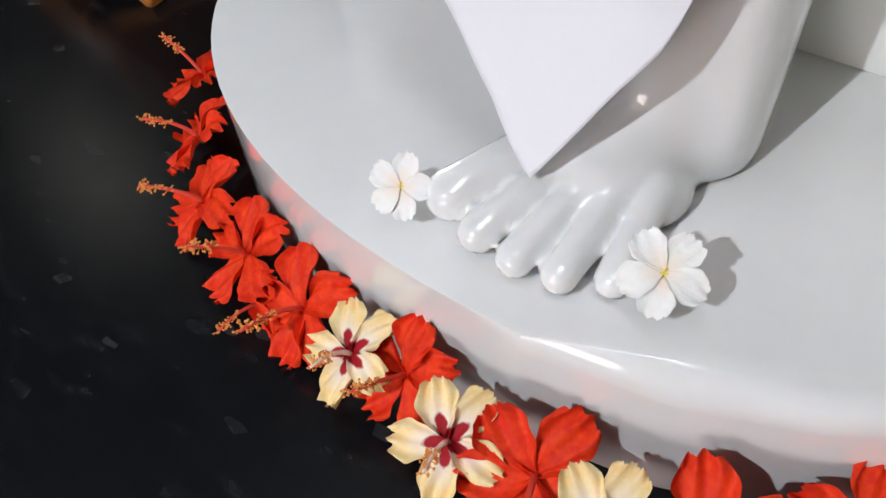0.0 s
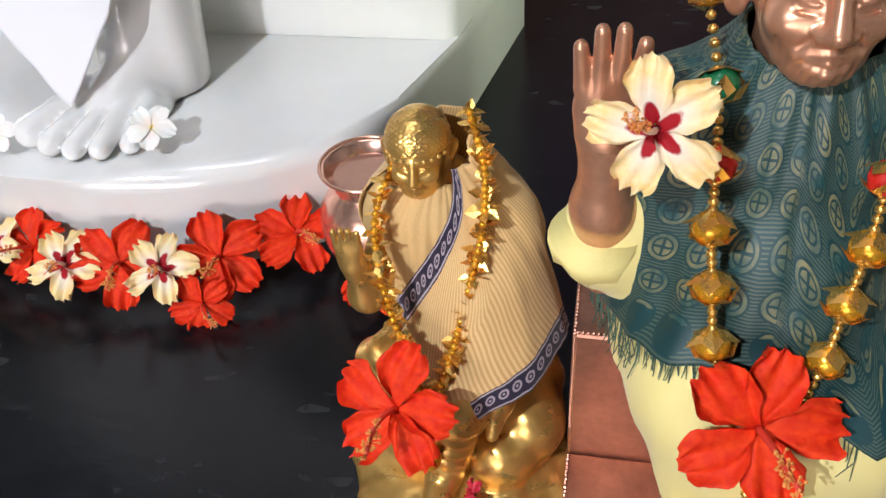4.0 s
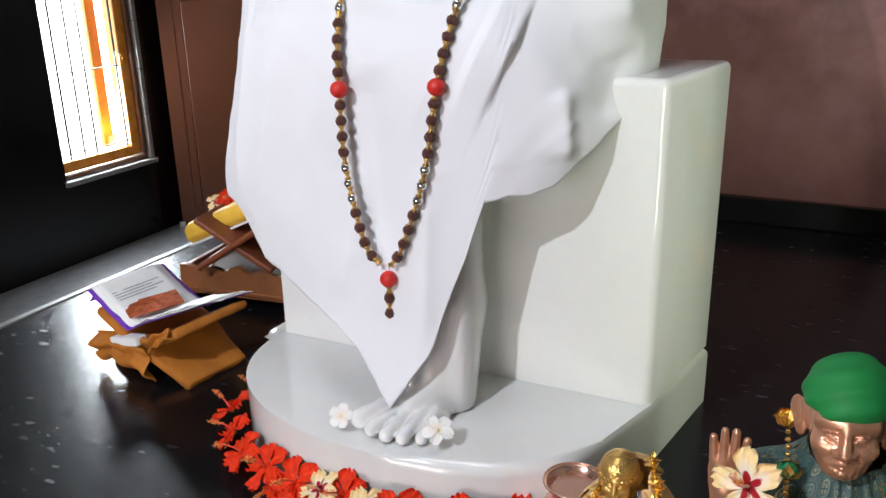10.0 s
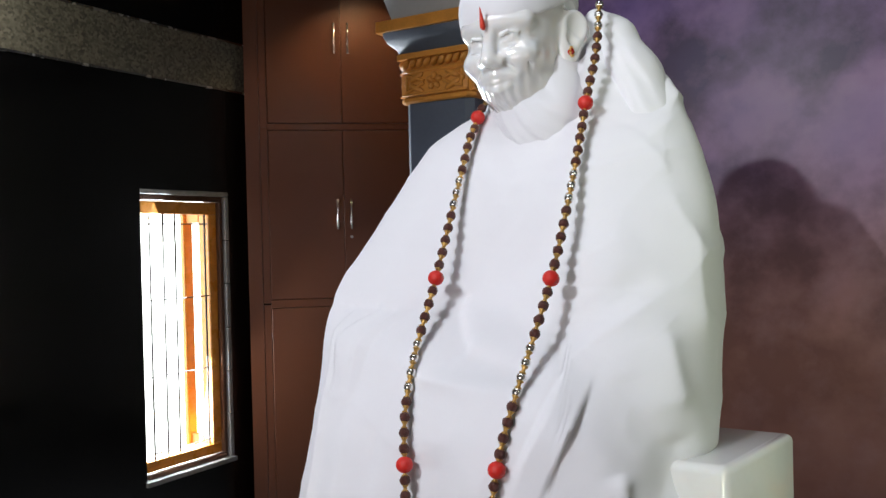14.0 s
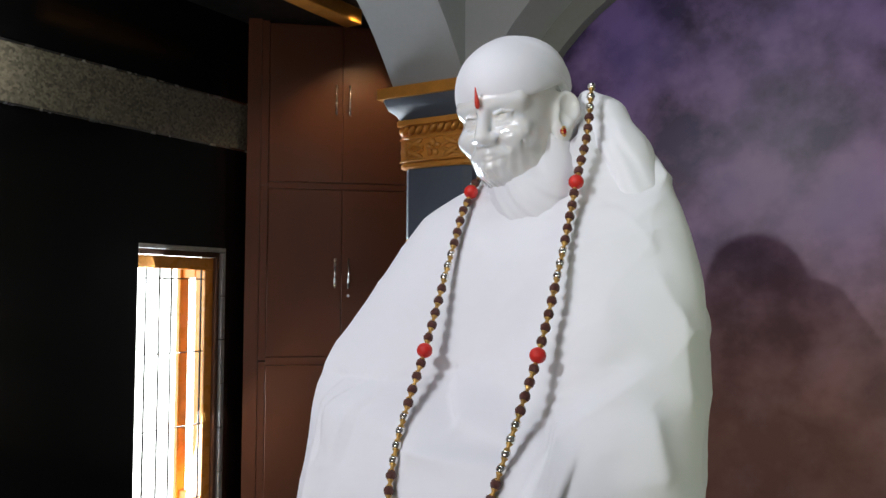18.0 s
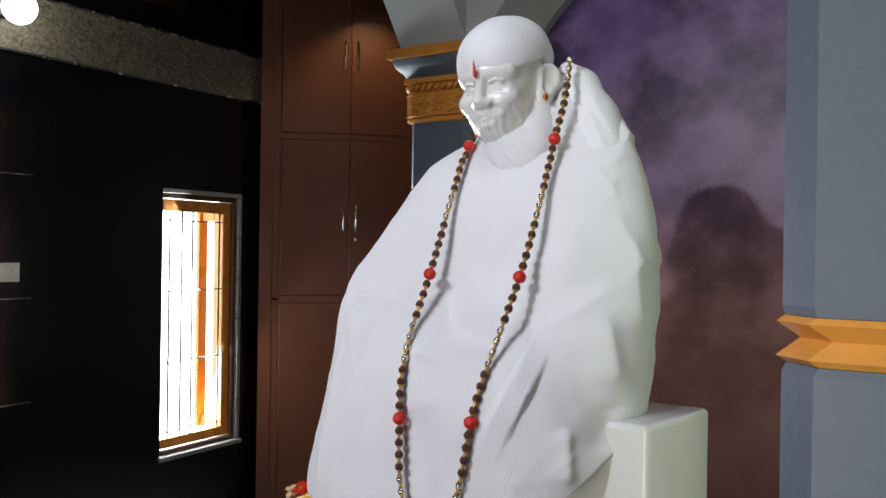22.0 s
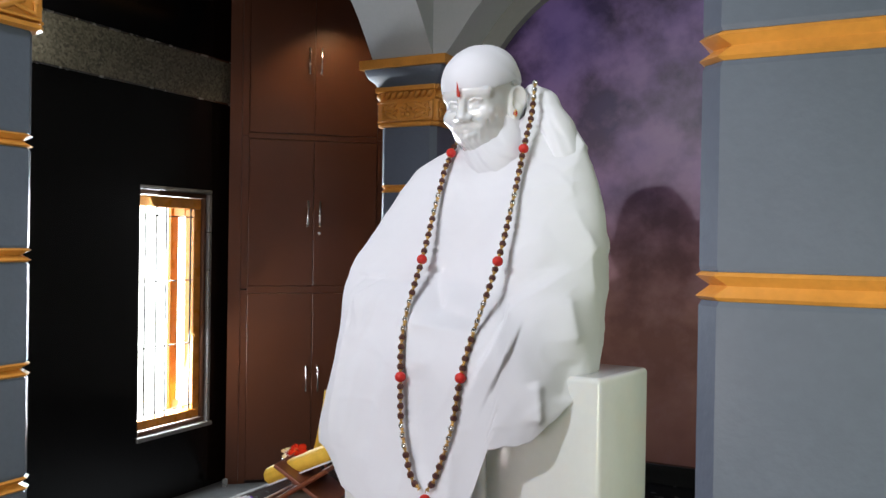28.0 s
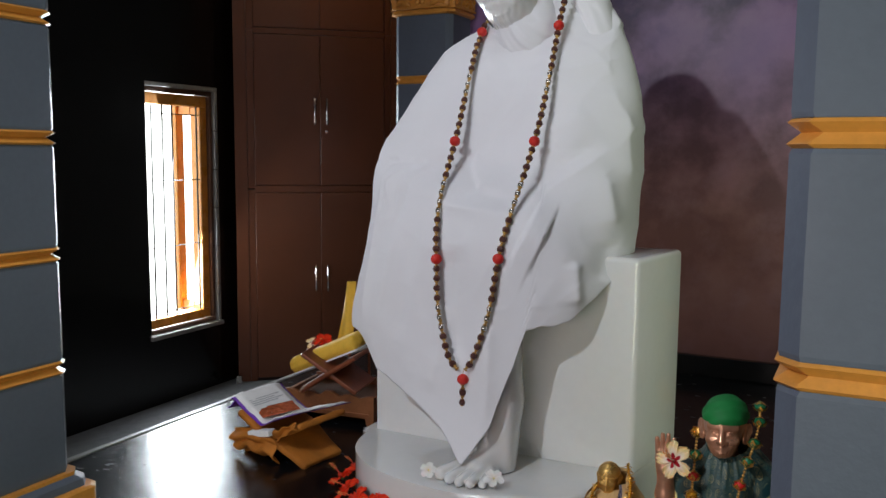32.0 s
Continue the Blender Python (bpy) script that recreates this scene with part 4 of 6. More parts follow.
def robe():
    nt, nz = 300, 200
    phi = np.linspace(0, 2 * np.pi, nt, endpoint=False)

    def section(z):
        xl, yl, xr, yr, yf, yb = tent(np.broadcast_to(z, phi.shape))
        s, c = np.sin(phi), np.cos(phi)
        pw = lambda v, e: np.sign(v) * np.abs(v) ** e
        xe, ye = np.where(s < 0, xl, xr), np.where(s < 0, yl, yr)
        return CX + np.abs(pw(s, 0.91)) * (xe - CX), ye + np.where(c > 0, (yf - ye) * np.abs(pw(c, 1.0)), (yb - ye) * np.abs(c))
    x0, _ = section(0.72)
    low = np.where(np.cos(phi) > -0.15, np.interp(x0, HEM_X, HEM_Z), 0.80) + 0.006 * np.array([noise.noise((p * 9, 0, 1)) for p in phi])
    # round the neck low in front, up over the shoulder to a hood behind the ear
    high = np.interp((np.degrees(phi) + 180) % 360 - 180, [-180, -120, -60, -25, 0, 25, 50, 75, 110, 150, 180], [1.66, 1.58, 1.48, 1.44, 1.425, 1.435, 1.475, 1.545, 1.655, 1.70, 1.66])
    u = np.linspace(0, 1, nz)[:, None]
    Z = low[None] + (high - low)[None] * u
    X, Y = np.zeros_like(Z), np.zeros_like(Z)
    for k in range(nz):
        X[k], Y[k] = section(Z[k])
    D = fold_depth(X, Y, Z) * np.clip((1 - u) * 14, 0.15, 1)
    nx, ny = X - CX, Y - 0.80
    ln = np.hypot(nx, ny) + 1e-6
    X, Y = X + D * nx / ln, Y + D * ny / ln
    # the top rows close in on the neck and the back of the head
    deg = (np.degrees(phi) + 180) % 360 - 180
    rx = np.interp(deg, [-180, -110, -40, 0, 50, 100, 150, 180], [0.135, 0.115, 0.098, 0.100, 0.106, 0.130, 0.145, 0.135])
    w = np.clip((u - 0.885) / 0.115, 0, 1) ** 1.6
    X = X * (1 - w) + (-0.268 + rx * np.sin(phi))[None] * w
    Y = Y * (1 - w) + (0.892 - rx * np.cos(phi) * 1.1)[None] * w
    X = X + 0.004 * np.sin(Z * 150 + phi[None] * 2.0) * w * nx / ln
    V = np.stack([X, Y, Z], -1).reshape(-1, 3)
    F = [(k * nt + i, k * nt + (i + 1) % nt, (k + 1) * nt + (i + 1) % nt, (k + 1) * nt + i) for k in range(nz - 1) for i in range(nt)]
    ob = part_mesh("robe", link_mesh("robe", V, F, M["cotton"], True), None)
    m = ob.modifiers.new("thickness", "SOLIDIFY")
    m.thickness, m.offset = 0.0028, 0.0

    def gathered(p):
        """Cloth bunched behind the ear and wound about the neck, falling to the shoulder."""
        f = union([capsule(p, (-0.142, 0.950, 1.664), (-0.102, 0.960, 1.622), 0.030, 0.043), capsule(p, (-0.100, 0.960, 1.625), (-0.062, 0.950, 1.535), 0.042, 0.058), capsule(p, (-0.062, 0.950, 1.535), (-0.03, 0.93, 1.43), 0.062, 0.075),
                   capsule(p, (-0.228, 0.930, 1.610), (-0.236, 0.882, 1.440), 0.074, 0.122)], 0.03)
        run = p[..., 0] * 0.70 + p[..., 2] * 0.55 - 0.35 * p[..., 1]
        f = f + 0.0020 * np.sin(run * 130 + 2.0 * np.sin(p[..., 2] * 16 + p[..., 1] * 14)) + 0.0012 * np.sin(run * 290 + 3 * np.sin(p[..., 0] * 21))
        return f * 0.85
    part_mesh("hood", sculpt("hood", gathered, (-0.38, 0.72, 1.34), (0.09, 1.06, 1.74), 0.0050, M["cotton"]), None, ob, "gathered cotton folds behind the ear")
    tagged(ob, "white cotton cloth draped over the seated marble statue", "cloth")


robe()


def head_cloth():
    """The tied head scarf: a skin over the skull above a tilted line, with a knot behind the ear."""
    def f(p):
        q = local(p, HEAD_INV)
        skull = union([ellipsoid(q, (0.0, 0.02, 0.055), (0.137, 0.163, 0.140)), ellipsoid(q, (0.02, 0.06, 0.075), (0.11, 0.11, 0.115))], 0.04)
        fan = np.arctan2(q[..., 2] - 0.0, np.abs(q[..., 1] - 0.16) + 0.03)
        wr = (0.0032 * np.sin(fan * 15 + 1.5 * np.sin(q[..., 1] * 17)) + 0.0014 * np.sin(fan * 37 + q[..., 0] * 22)) * np.clip((q[..., 1] + 0.07) / 0.12, 0, 1)
        edge = 0.020 + 0.25 * np.clip(q[..., 1] + 0.12, 0, 0.15) - 0.55 * np.clip(q[..., 1] - 0.03, 0, 0.2) - q[..., 2]
        s = np.maximum(skull + wr, edge)
        knot = union([ellipsoid(q, (0.115, 0.135, -0.005), (0.026, 0.03, 0.022)), capsule(q, (0.125, 0.14, 0.0), (0.165, 0.16, -0.035), 0.014, 0.008), capsule(q, (0.115, 0.145, -0.005), (0.14, 0.16, -0.075), 0.015, 0.008)], 0.01)
        return union([s, knot], 0.012) * 0.91
    ob = part_mesh("head_cloth", sculpt("head_cloth", f, (-0.47, 0.58, 1.50), (-0.03, 1.06, 1.86), 0.0055, M["cotton"]), None)
    tagged(ob, "white cotton head scarf tied round the marble head", "cloth")


head_cloth()


def skin_mark():
    def at(x, z):
        q = HEAD @ Vector((x, 0, z))
        lo, hi = 0.0, 0.35
        way = (HEAD.to_3x3() @ Vector((0, -1, 0)))
        for _ in range(40):
            mid = (lo + hi) / 2
            v = statue_field(np.array([(q + way * mid)[:]]))[0]
            lo, hi = (mid, hi) if v < 0 else (lo, mid)
        return q + way * (hi + 0.001)
    bm = bmesh.new()
    base = at(0.0, 0.012)
    out = HEAD.to_3x3() @ Vector((0, -1, 0))
    up = HEAD.to_3x3() @ Vector((0, 0, 1))
    merge(bm, tube([base + out * 0.010 + up * k * 0.052 for k in (0, 0.12, 0.35, 0.7, 1.0)], [0.003, 0.0062, 0.0055, 0.003, 0.001], 8))
    ob = part("forehead_mark", bm, paint("vermilion_paste", (0.62, 0.035, 0.012), 0.5).m, smooth=True)
    tagged(ob, "small red teardrop mark on the marble forehead", "ornament")
    e = HEAD @ Vector((0.140, -0.008, -0.064))
    ear = empty("ear_stud", Matrix.Translation(e), "red stone ear stud in a gold setting", "ornament")
    bm = bmesh.new()
    bmesh.ops.create_icosphere(bm, subdivisions=2, radius=0.0075)
    part("stone", bm, paint("red_glass", (0.5, 0.01, 0.008), 0.1).m, ear, smooth=True)
    bm = bmesh.new()
    for k in range(9):
        a = k * 2 * math.pi / 9
        bmesh.ops.create_icosphere(bm, subdivisions=1, radius=0.003, matrix=Matrix.Translation((0.002, 0.010 * math.cos(a), 0.010 * math.sin(a))))
    part("setting", bm, M["gold"], ear)


skin_mark()

# ---- bead garland of the statue ----
M["seed"] = paint("brown_seed_bead", (0.085, 0.022, 0.014), 0.45, 0.35, 120, 400, 0.9, 0.004).m
M["redsilk"] = paint("red_thread_bead", (0.62, 0.02, 0.012), 0.45, 0.15, 90, 500, 0.4).m
M["silver"] = paint("silver_bead", (0.85, 0.84, 0.80), 0.12, 0.05, metal=1.0).m
M["capgold"] = paint("antique_gold_cap", (0.55, 0.33, 0.10), 0.32, 0.25, 150, 400, 0.3, metal=1.0).m


def ball(radius, squash=1.0, sub=2, rough=0.0):
    bm = bmesh.new()
    bmesh.ops.create_icosphere(bm, subdivisions=sub, radius=radius)
    for v in bm.verts:
        v.co.z *= squash
        if rough:
            v.co *= 1 + rough * noise.noise(v.co * (2.2 / radius))
    return bm


def to_mesh(name, bm, material, smooth=True):
    me = bpy.data.meshes.new(name)
    bm.to_mesh(me)
    bm.free()
    me.materials.append(material)
    if smooth:
        me.polygons.foreach_set("use_smooth", [True] * len(me.polygons))
    return me


def spline(points, n):
    """Catmull-Rom through points, resampled to even steps."""
    P = np.array(points, float)
    Q = np.vstack([2 * P[0] - P[1], P, 2 * P[-1] - P[-2]])
    out = []
    for i in range(1, len(Q) - 2):
        for t in np.linspace(0, 1, 24, endpoint=False):
            a, b, c, d = Q[i - 1:i + 3]
            out.append(0.5 * (2 * b + (c - a) * t + (2 * a - 5 * b + 4 * c - d) * t * t + (3 * b - a - 3 * c + d) * t ** 3))
    out.append(P[-1])
    out = np.array(out)
    s = np.concatenate([[0], np.cumsum(np.linalg.norm(np.diff(out, axis=0), axis=1))])
    u = np.linspace(0, s[-1], n)
    return np.stack([np.interp(u, s, out[:, k]) for k in range(3)], 1), s[-1]


def surface_y(field, x, z, y0=0.2, y1=1.2, off=0.0):
    """How far along +y the field is first met."""
    y = y0
    for _ in range(90):
        d = float(field(np.array([[x, y, z]]))[0]) - off
        if d < 0.0008 or y > y1:
            break
        y += max(d * 0.8, 0.0005)
    return y


def aim(p, d):
    return Matrix.Translation(p) @ Vector(d).to_track_quat("Z", "Y").to_matrix().to_4x4()


def garland():
    g = empty("bead_garland", pose(-0.24, 0.60, 1.0), "long garland of brown seed beads with red and silver beads", "garland")
    inv = g.matrix_world.inverted()
    meshes = {"seed": to_mesh("seed_bead", ball(0.0106, 1.06, 2, 0.18), M["seed"]), "red": to_mesh("red_bead", ball(0.0165, 0.95, 3), M["redsilk"]),
              "silver": to_mesh("silver_bead", ball(0.0098, 1.0, 2), M["silver"]),
              "cap": to_mesh("gold_spacer", lathe([(0.0075, -0.0065), (0.004, -0.002), (0.0035, 0.002), (0.0075, 0.0065)], 8), M["capgold"])}

    def bead(kind, p, d):
        ob = new({"seed": "seed_bead", "red": "red_bead", "silver": "silver_bead", "cap": "gold_spacer"}[kind], meshes[kind])
        ob.parent = g
        ob.matrix_basis = inv @ aim(p, d) @ Matrix.Rotation(random.uniform(0, 6), 4, "Z")

    side = {"l": [(-0.345, 0.86, 1.53), (-0.372, 0.800, 1.454), (-0.374, 0.72, 1.28), (-0.368, 0.622, 1.102), (-0.363, 0.53, 0.93), (-0.341, 0.449, 0.758), (-0.325, 0.425, 0.62), (-0.285, 0.412, 0.485), (-0.246, 0.410, 0.442)],
            "r": [(-0.108, 0.885, 1.685), (-0.102, 0.840, 1.57), (-0.110, 0.790, 1.458), (-0.113, 0.700, 1.28), (-0.117, 0.590, 1.101), (-0.128, 0.51, 0.93), (-0.148, 0.452, 0.77), (-0.165, 0.425, 0.62), (-0.205, 0.412, 0.485), (-0.232, 0.410, 0.442)]}
    marks = {"l": (1.454, 1.102, 0.758), "r": (1.458, 1.101, 0.77)}
    cord = bmesh.new()
    for key, pts in side.items():
        n = 62 if key == "r" else 56
        line, length = spline(pts, 400)
        for i, p in enumerate(line):
            y = robe_y(p[0], p[2]) - 0.016
            gap = (0.026 if key == "r" else 0.012) * math.exp(-((p[2] - 1.18) / 0.22) ** 2)
            line[i][1] = min(p[1], y - gap) if p[2] < 1.42 else p[1]
            line[i][0] += gap * 0.6
        merge(cord, tube([tuple(p) for p in line[::6]], 0.0018, 5))
        s = np.concatenate([[0], np.cumsum(np.linalg.norm(np.diff(line, axis=0), axis=1))])
        reds = [s[np.argmin(abs(line[:, 2] - z))] for z in marks[key]]
        stops = [0.0] + reds + [s[-1]]
        for a, b in zip(stops, stops[1:]):
            m = max(3, int(round((b - a) / 0.0285)))
            for k in range(m):
                u = a + (b - a) * k / m
                p = np.array([np.interp(u, s, line[:, j]) for j in range(3)])
                q = np.array([np.interp(min(u + 0.006, s[-1]), s, line[:, j]) for j in range(3)])
                d = q - p if np.linalg.norm(q - p) > 1e-6 else np.array([0, 0, -1])
                mid = abs(k - m / 2) < 1.6 if a > 0 else k < 3
                kind = "red" if k == 0 and a > 0 else "silver" if mid else "seed"
                bead(kind, p, d)
                u2 = u + (b - a) / m / 2
                bead("cap", [np.interp(u2, s, line[:, j]) for j in range(3)], d)
    for z, kind in ((0.418, "red"), (0.397, "cap"), (0.380, "seed"), (0.364, "cap"), (0.350, "seed"), (0.336, "cap")):
        bead(kind, (-0.236, 0.400, z), (0, 0.05, -1))
    merge(cord, tube([(-0.239, 0.410, 0.442), (-0.236, 0.400, 0.33)], 0.0018, 5))
    o = part("cord", cord, M["capgold"], g)
    o.matrix_basis = inv


garland()

# ---- flowers ----


def petal_material(name, colour, deep, heart=None, heart_r=0.016):
    n = Nodes(name)
    s = n.t.nodes.new("ShaderNodeSeparateXYZ")
    n.link(n.co, s.inputs[0])
    ln = n.t.nodes.new("ShaderNodeVectorMath")
    ln.operation = "LENGTH"
    n.link(n.co, ln.inputs[0])
    wob = n.noise(90, 3)
    r = n.t.nodes.new("ShaderNodeMath")
    r.operation = "MULTIPLY_ADD"
    n.link(wob, r.inputs[0])
    r.inputs[1].default_value = 0.010
    n.link(ln.outputs["Value"], r.inputs[2])
    vein = n.noise(160, 4)
    base = n.mix(n.ramp(vein, [(0.35, (0, 0, 0)), (0.7, (1, 1, 1))]), deep, colour)
    if heart:
        # the heart runs out along the middle of each of the five petals
        star = n.t.nodes.new("ShaderNodeMath")
        star.operation = "ARCTAN2"
        n.link(s.outputs["Y"], star.inputs[0])
        n.link(s.outputs["X"], star.inputs[1])
        five = n.t.nodes.new("ShaderNodeMath")
        five.operation = "MULTIPLY"
        five.inputs[1].default_value = 5.0
        n.link(star.outputs[0], five.inputs[0])
        wave = n.t.nodes.new("ShaderNodeMath")
        wave.operation = "COSINE"
        n.link(five.outputs[0], wave.inputs[0])
        lobed = n.t.nodes.new("ShaderNodeMath")
        lobed.operation = "MULTIPLY_ADD"
        n.link(wave.outputs[0], lobed.inputs[0])
        lobed.inputs[1].default_value = -0.35 * heart_r
        n.link(r.outputs[0], lobed.inputs[2])
        r = lobed
        white = n.add("ShaderNodeMapRange", From_Min=heart_r + 0.004, From_Max=heart_r + 0.020)
        n.link(r.outputs[0], white.inputs[0])
        base = n.mix(white.outputs[0], (0.85, 0.74, 0.62), base)
        core = n.add("ShaderNodeMapRange", From_Min=heart_r + 0.003, From_Max=heart_r + 0.0055)
        n.link(r.outputs[0], core.inputs[0])
        base = n.mix(core.outputs[0], heart, base)
    return n.set(Base_Color=base, Roughness=0.65, Specular_IOR_Level=0.25, Subsurface_Weight=0.15, Subsurface_Radius=(0.01, 0.003, 0.002)).bump(vein, 0.35, 0.0015).m


M["petal_red"] = petal_material("red_petal", (0.82, 0.056, 0.007), (0.66, 0.020, 0.004))
M["petal_cream"] = petal_material("cream_petal", (0.90, 0.74, 0.44), (0.88, 0.63, 0.28), (0.36, 0.006, 0.014), 0.0140)
M["stamen_red"] = paint("red_stamen", (0.72, 0.06, 0.035), 0.5).m
M["stamen_pale"] = paint("pale_stamen", (0.88, 0.66, 0.55), 0.5).m
M["pollen"] = paint("orange_pollen", (0.78, 0.30, 0.07), 0.7).m
M["petal_pink"] = paint("deep_pink_petal", (0.55, 0.015, 0.045), 0.55, 0.2, 60, 200).m
M["petal_white"] = petal_material("white_petal", (0.88, 0.87, 0.85), (0.84, 0.83, 0.80), (0.78, 0.62, 0.02), 0.0032)


def petal(length, width, droop, ruffle, seed, cup=0.25, nu=12, nv=18):
    """One ruffled petal from the middle outwards along +x."""
    rnd = random.Random(seed)
    ph = rnd.uniform(0, 6)
    V, F = [], []
    for i in range(nu + 1):
        u = i / nu
        w = width * (0.13 + 0.87 * math.sin(min(1.0, u * 1.22) * math.pi * 0.56) ** 1.15) * (1 if u < 0.8 else math.sqrt(max(0.0, 1 - ((u - 0.8) / 0.245) ** 2)) * 0.55 + 0.45)
        for j in range(nv + 1):
            v = j / nv * 2 - 1
            edge = max(abs(v), u) ** 3
            L = length * (u - 0.10 * v * v * u) * (1 + (0.03 * math.sin(v * 9 + ph) + 0.022 * math.sin(v * 29 + ph * 2)) * edge)
            z = cup * length * u * (1 - u * droop) + ruffle * edge * math.sin(v * 8.5 + u * 5 + ph) + 0.16 * width * v * v * u + 0.018 * length * math.sin(v * 26 + ph) * u * (1 - 0.5 * u)
            V.append((L, v * w * 0.5 * (1 + 0.05 * math.sin(u * 16 + ph)), z))
    for i in range(nu):
        for j in range(nv):
            a = i * (nv + 1) + j
            F.append((a, a + nv + 1, a + nv + 2, a + 1))
    return V, F


def flower(name, m, size, petal_mat, stamen_mat, label, seed, droop=0.9, stamen=1.15, bend=0.35, group=""):
    f = empty(name, m, label, "flower", group)
    for k in range(5):
        V, F = petal(size, size * (0.73 if petal_mat is M["petal_red"] else 0.80 if petal_mat is M["petal_white"] else 0.68), droop + 0.18 * ((k * 7 + seed) % 3 - 1), size * (0.02 if petal_mat is M["petal_white"] else 0.115), seed * 5 + k, 0.25 + 0.08 * ((k + seed) % 3 - 1))
        a = radians(72 * k + ((k * 13 + seed * 5) % 11 - 5) * 1.6)
        lift = 0.0009 * (k % 2) + 0.0004 * k
        V = [(x * math.cos(a) - y * math.sin(a), x * math.sin(a) + y * math.cos(a), z + lift) for x, y, z in V]
        part_mesh("petal", link_mesh("petal", V, F, petal_mat, True), None, f)
    if stamen:
        L = size * stamen
        pts = [(bend * L * (t ** 2), 0.0, L * (0.04 + 0.96 * t) * (1 - 0.25 * bend * t)) for t in [i / 10 for i in range(11)]]
        part("staminal_column", tube(pts, [size * (0.050 - 0.022 * i / 10) for i in range(11)], 7), stamen_mat, f, smooth=True)
        bm = bmesh.new()
        rnd = random.Random(seed)
        for i in range(46):
            t = rnd.uniform(0.58, 1.0)
            p = Vector((bend * L * t * t, 0, L * (0.04 + 0.96 * t) * (1 - 0.25 * bend * t)))
            q = Vector((rnd.gauss(0, 1), rnd.gauss(0, 1), rnd.gauss(0, 0.6))).normalized() * size * rnd.uniform(0.07, 0.14)
            merge(bm, tube([p, p + q], size * 0.008, 3))
            bmesh.ops.create_icosphere(bm, subdivisions=1, radius=size * 0.024, matrix=Matrix.Translation(p + q))
        part("pollen_tuft", bm, M["pollen"], f, "tuft of small orange anthers")
    bm = lathe([(size * 0.05, -size * 0.14), (size * 0.10, -size * 0.06), (size * 0.09, 0.001)], 10)
    part("calyx", bm, paint("green_calyx", (0.10, 0.18, 0.03), 0.6).m if "calyx" not in M else M["calyx"], f)
    return f


M["calyx"] = paint("green_calyx", (0.10, 0.18, 0.03), 0.6).m
RED = [flower("hibiscus_flower", pose(0, 0, -9), 0.046, M["petal_red"], M["stamen_red"], "fresh red hibiscus flower lying against the marble pedestal", 1 + k, 0.75 + 0.2 * k, 1.25, 0.2 + 0.15 * k, "hibiscus round the pedestal") for k in range(3)]
CREAM = [flower("hibiscus_flower", pose(0, 0, -9), 0.041, M["petal_cream"], M["stamen_pale"], "cream hibiscus flower with dark red heart on the granite", 11 + k, 1.0 + 0.1 * k, 1.0, 0.45, "hibiscus round the pedestal") for k in range(2)]


def lay(x, y, z, out, lean, spin=0.0, size=1.0):
    """A pose whose z axis leans by that many degrees from upright towards the bearing out; the bend of the stamen points there too."""
    return pose(x, y, z) @ Matrix.Rotation(radians(out), 4, "Z") @ Matrix.Rotation(radians(lean), 4, "Y") @ Matrix.Rotation(radians(spin), 4, "Z") @ Matrix.Scale(size, 4)


def put_flower(src, m):
    ob = copy_thing(src, m)
    ob.matrix_basis = m
    return ob


ROUND = [("r", -0.655, 0.405, 0.95), ("r", -0.590, 0.335, 0.92), ("r", -0.520, 0.275, 0.95), ("r", -0.442, 0.252, 1.0), ("r", -0.362, 0.236, 1.05), ("c", -0.292, 0.216, 0.95), ("r", -0.247, 0.205, 0.95),
         ("c", -0.188, 0.198, 1.0), ("r", -0.126, 0.190, 1.1), ("c", -0.068, 0.204, 1.0), ("r", -0.010, 0.216, 1.12), ("r", 0.068, 0.266, 1.05), ("r", -0.665, 0.500, 0.8)]
for i, (kind, x, y, sz) in enumerate(ROUND):
    out = math.degrees(math.atan2(y - 0.62, x + 0.2))
    lean = (30, 38, 34, 30)[i % 4] if x < -0.45 else (42, 52, 46, 36)[i % 4] if kind == "r" else 30
    src = RED[i % 3] if kind == "r" else CREAM[i % 2]
    if kind == "r" and x > -0.3:
        y += 0.022
    put_flower(src, lay(x, y, 0.060 if kind == "c" else 0.056 if x > -0.3 else 0.044, out + (i * 37 % 30 - 15), lean, (0, 25, -20, 10)[i % 4], sz * 1.1))

one = put_flower(CREAM[0], lay(0.452, -0.030, 0.440, -108, 74, 205, 0.98))
tagged(one, "cream hibiscus with dark red heart tucked in the raised palm", "flower")
one = put_flower(RED[0], lay(0.530, -0.086, 0.262, -80, 58, 15, 1.16))
tagged(one, "large red hibiscus pinned to the garland of the copper idol", "flower")
one = put_flower(RED[1], lay(0.279, -0.036, 0.172, -110, 52, 40, 1.18))
tagged(one, "large red hibiscus at the knees of the golden idol", "flower")
one = put_flower(RED[2], lay(-1.205, 1.10, 0.285, -70, 40, 0, 0.9))
tagged(one, "red hibiscus lying in the small wooden dish", "flower")
for k, src in enumerate(RED + CREAM):
    src.matrix_basis = (lay(0.178, 0.245, 0.042, -60, 50, 10, 1.05), lay(-0.410, 0.232, 0.022, -115, 70, 30, 0.85), lay(-0.020, 0.190, 0.026, -75, 70, 60, 0.85), lay(0.330, -0.062, 0.026, -90, 5, 0, 0.001), lay(-1.245, 1.085, 0.275, -60, 35, 40, 0.8))[k]
bpy.data.batch_remove([*CREAM[0].children_recursive, CREAM[0]])

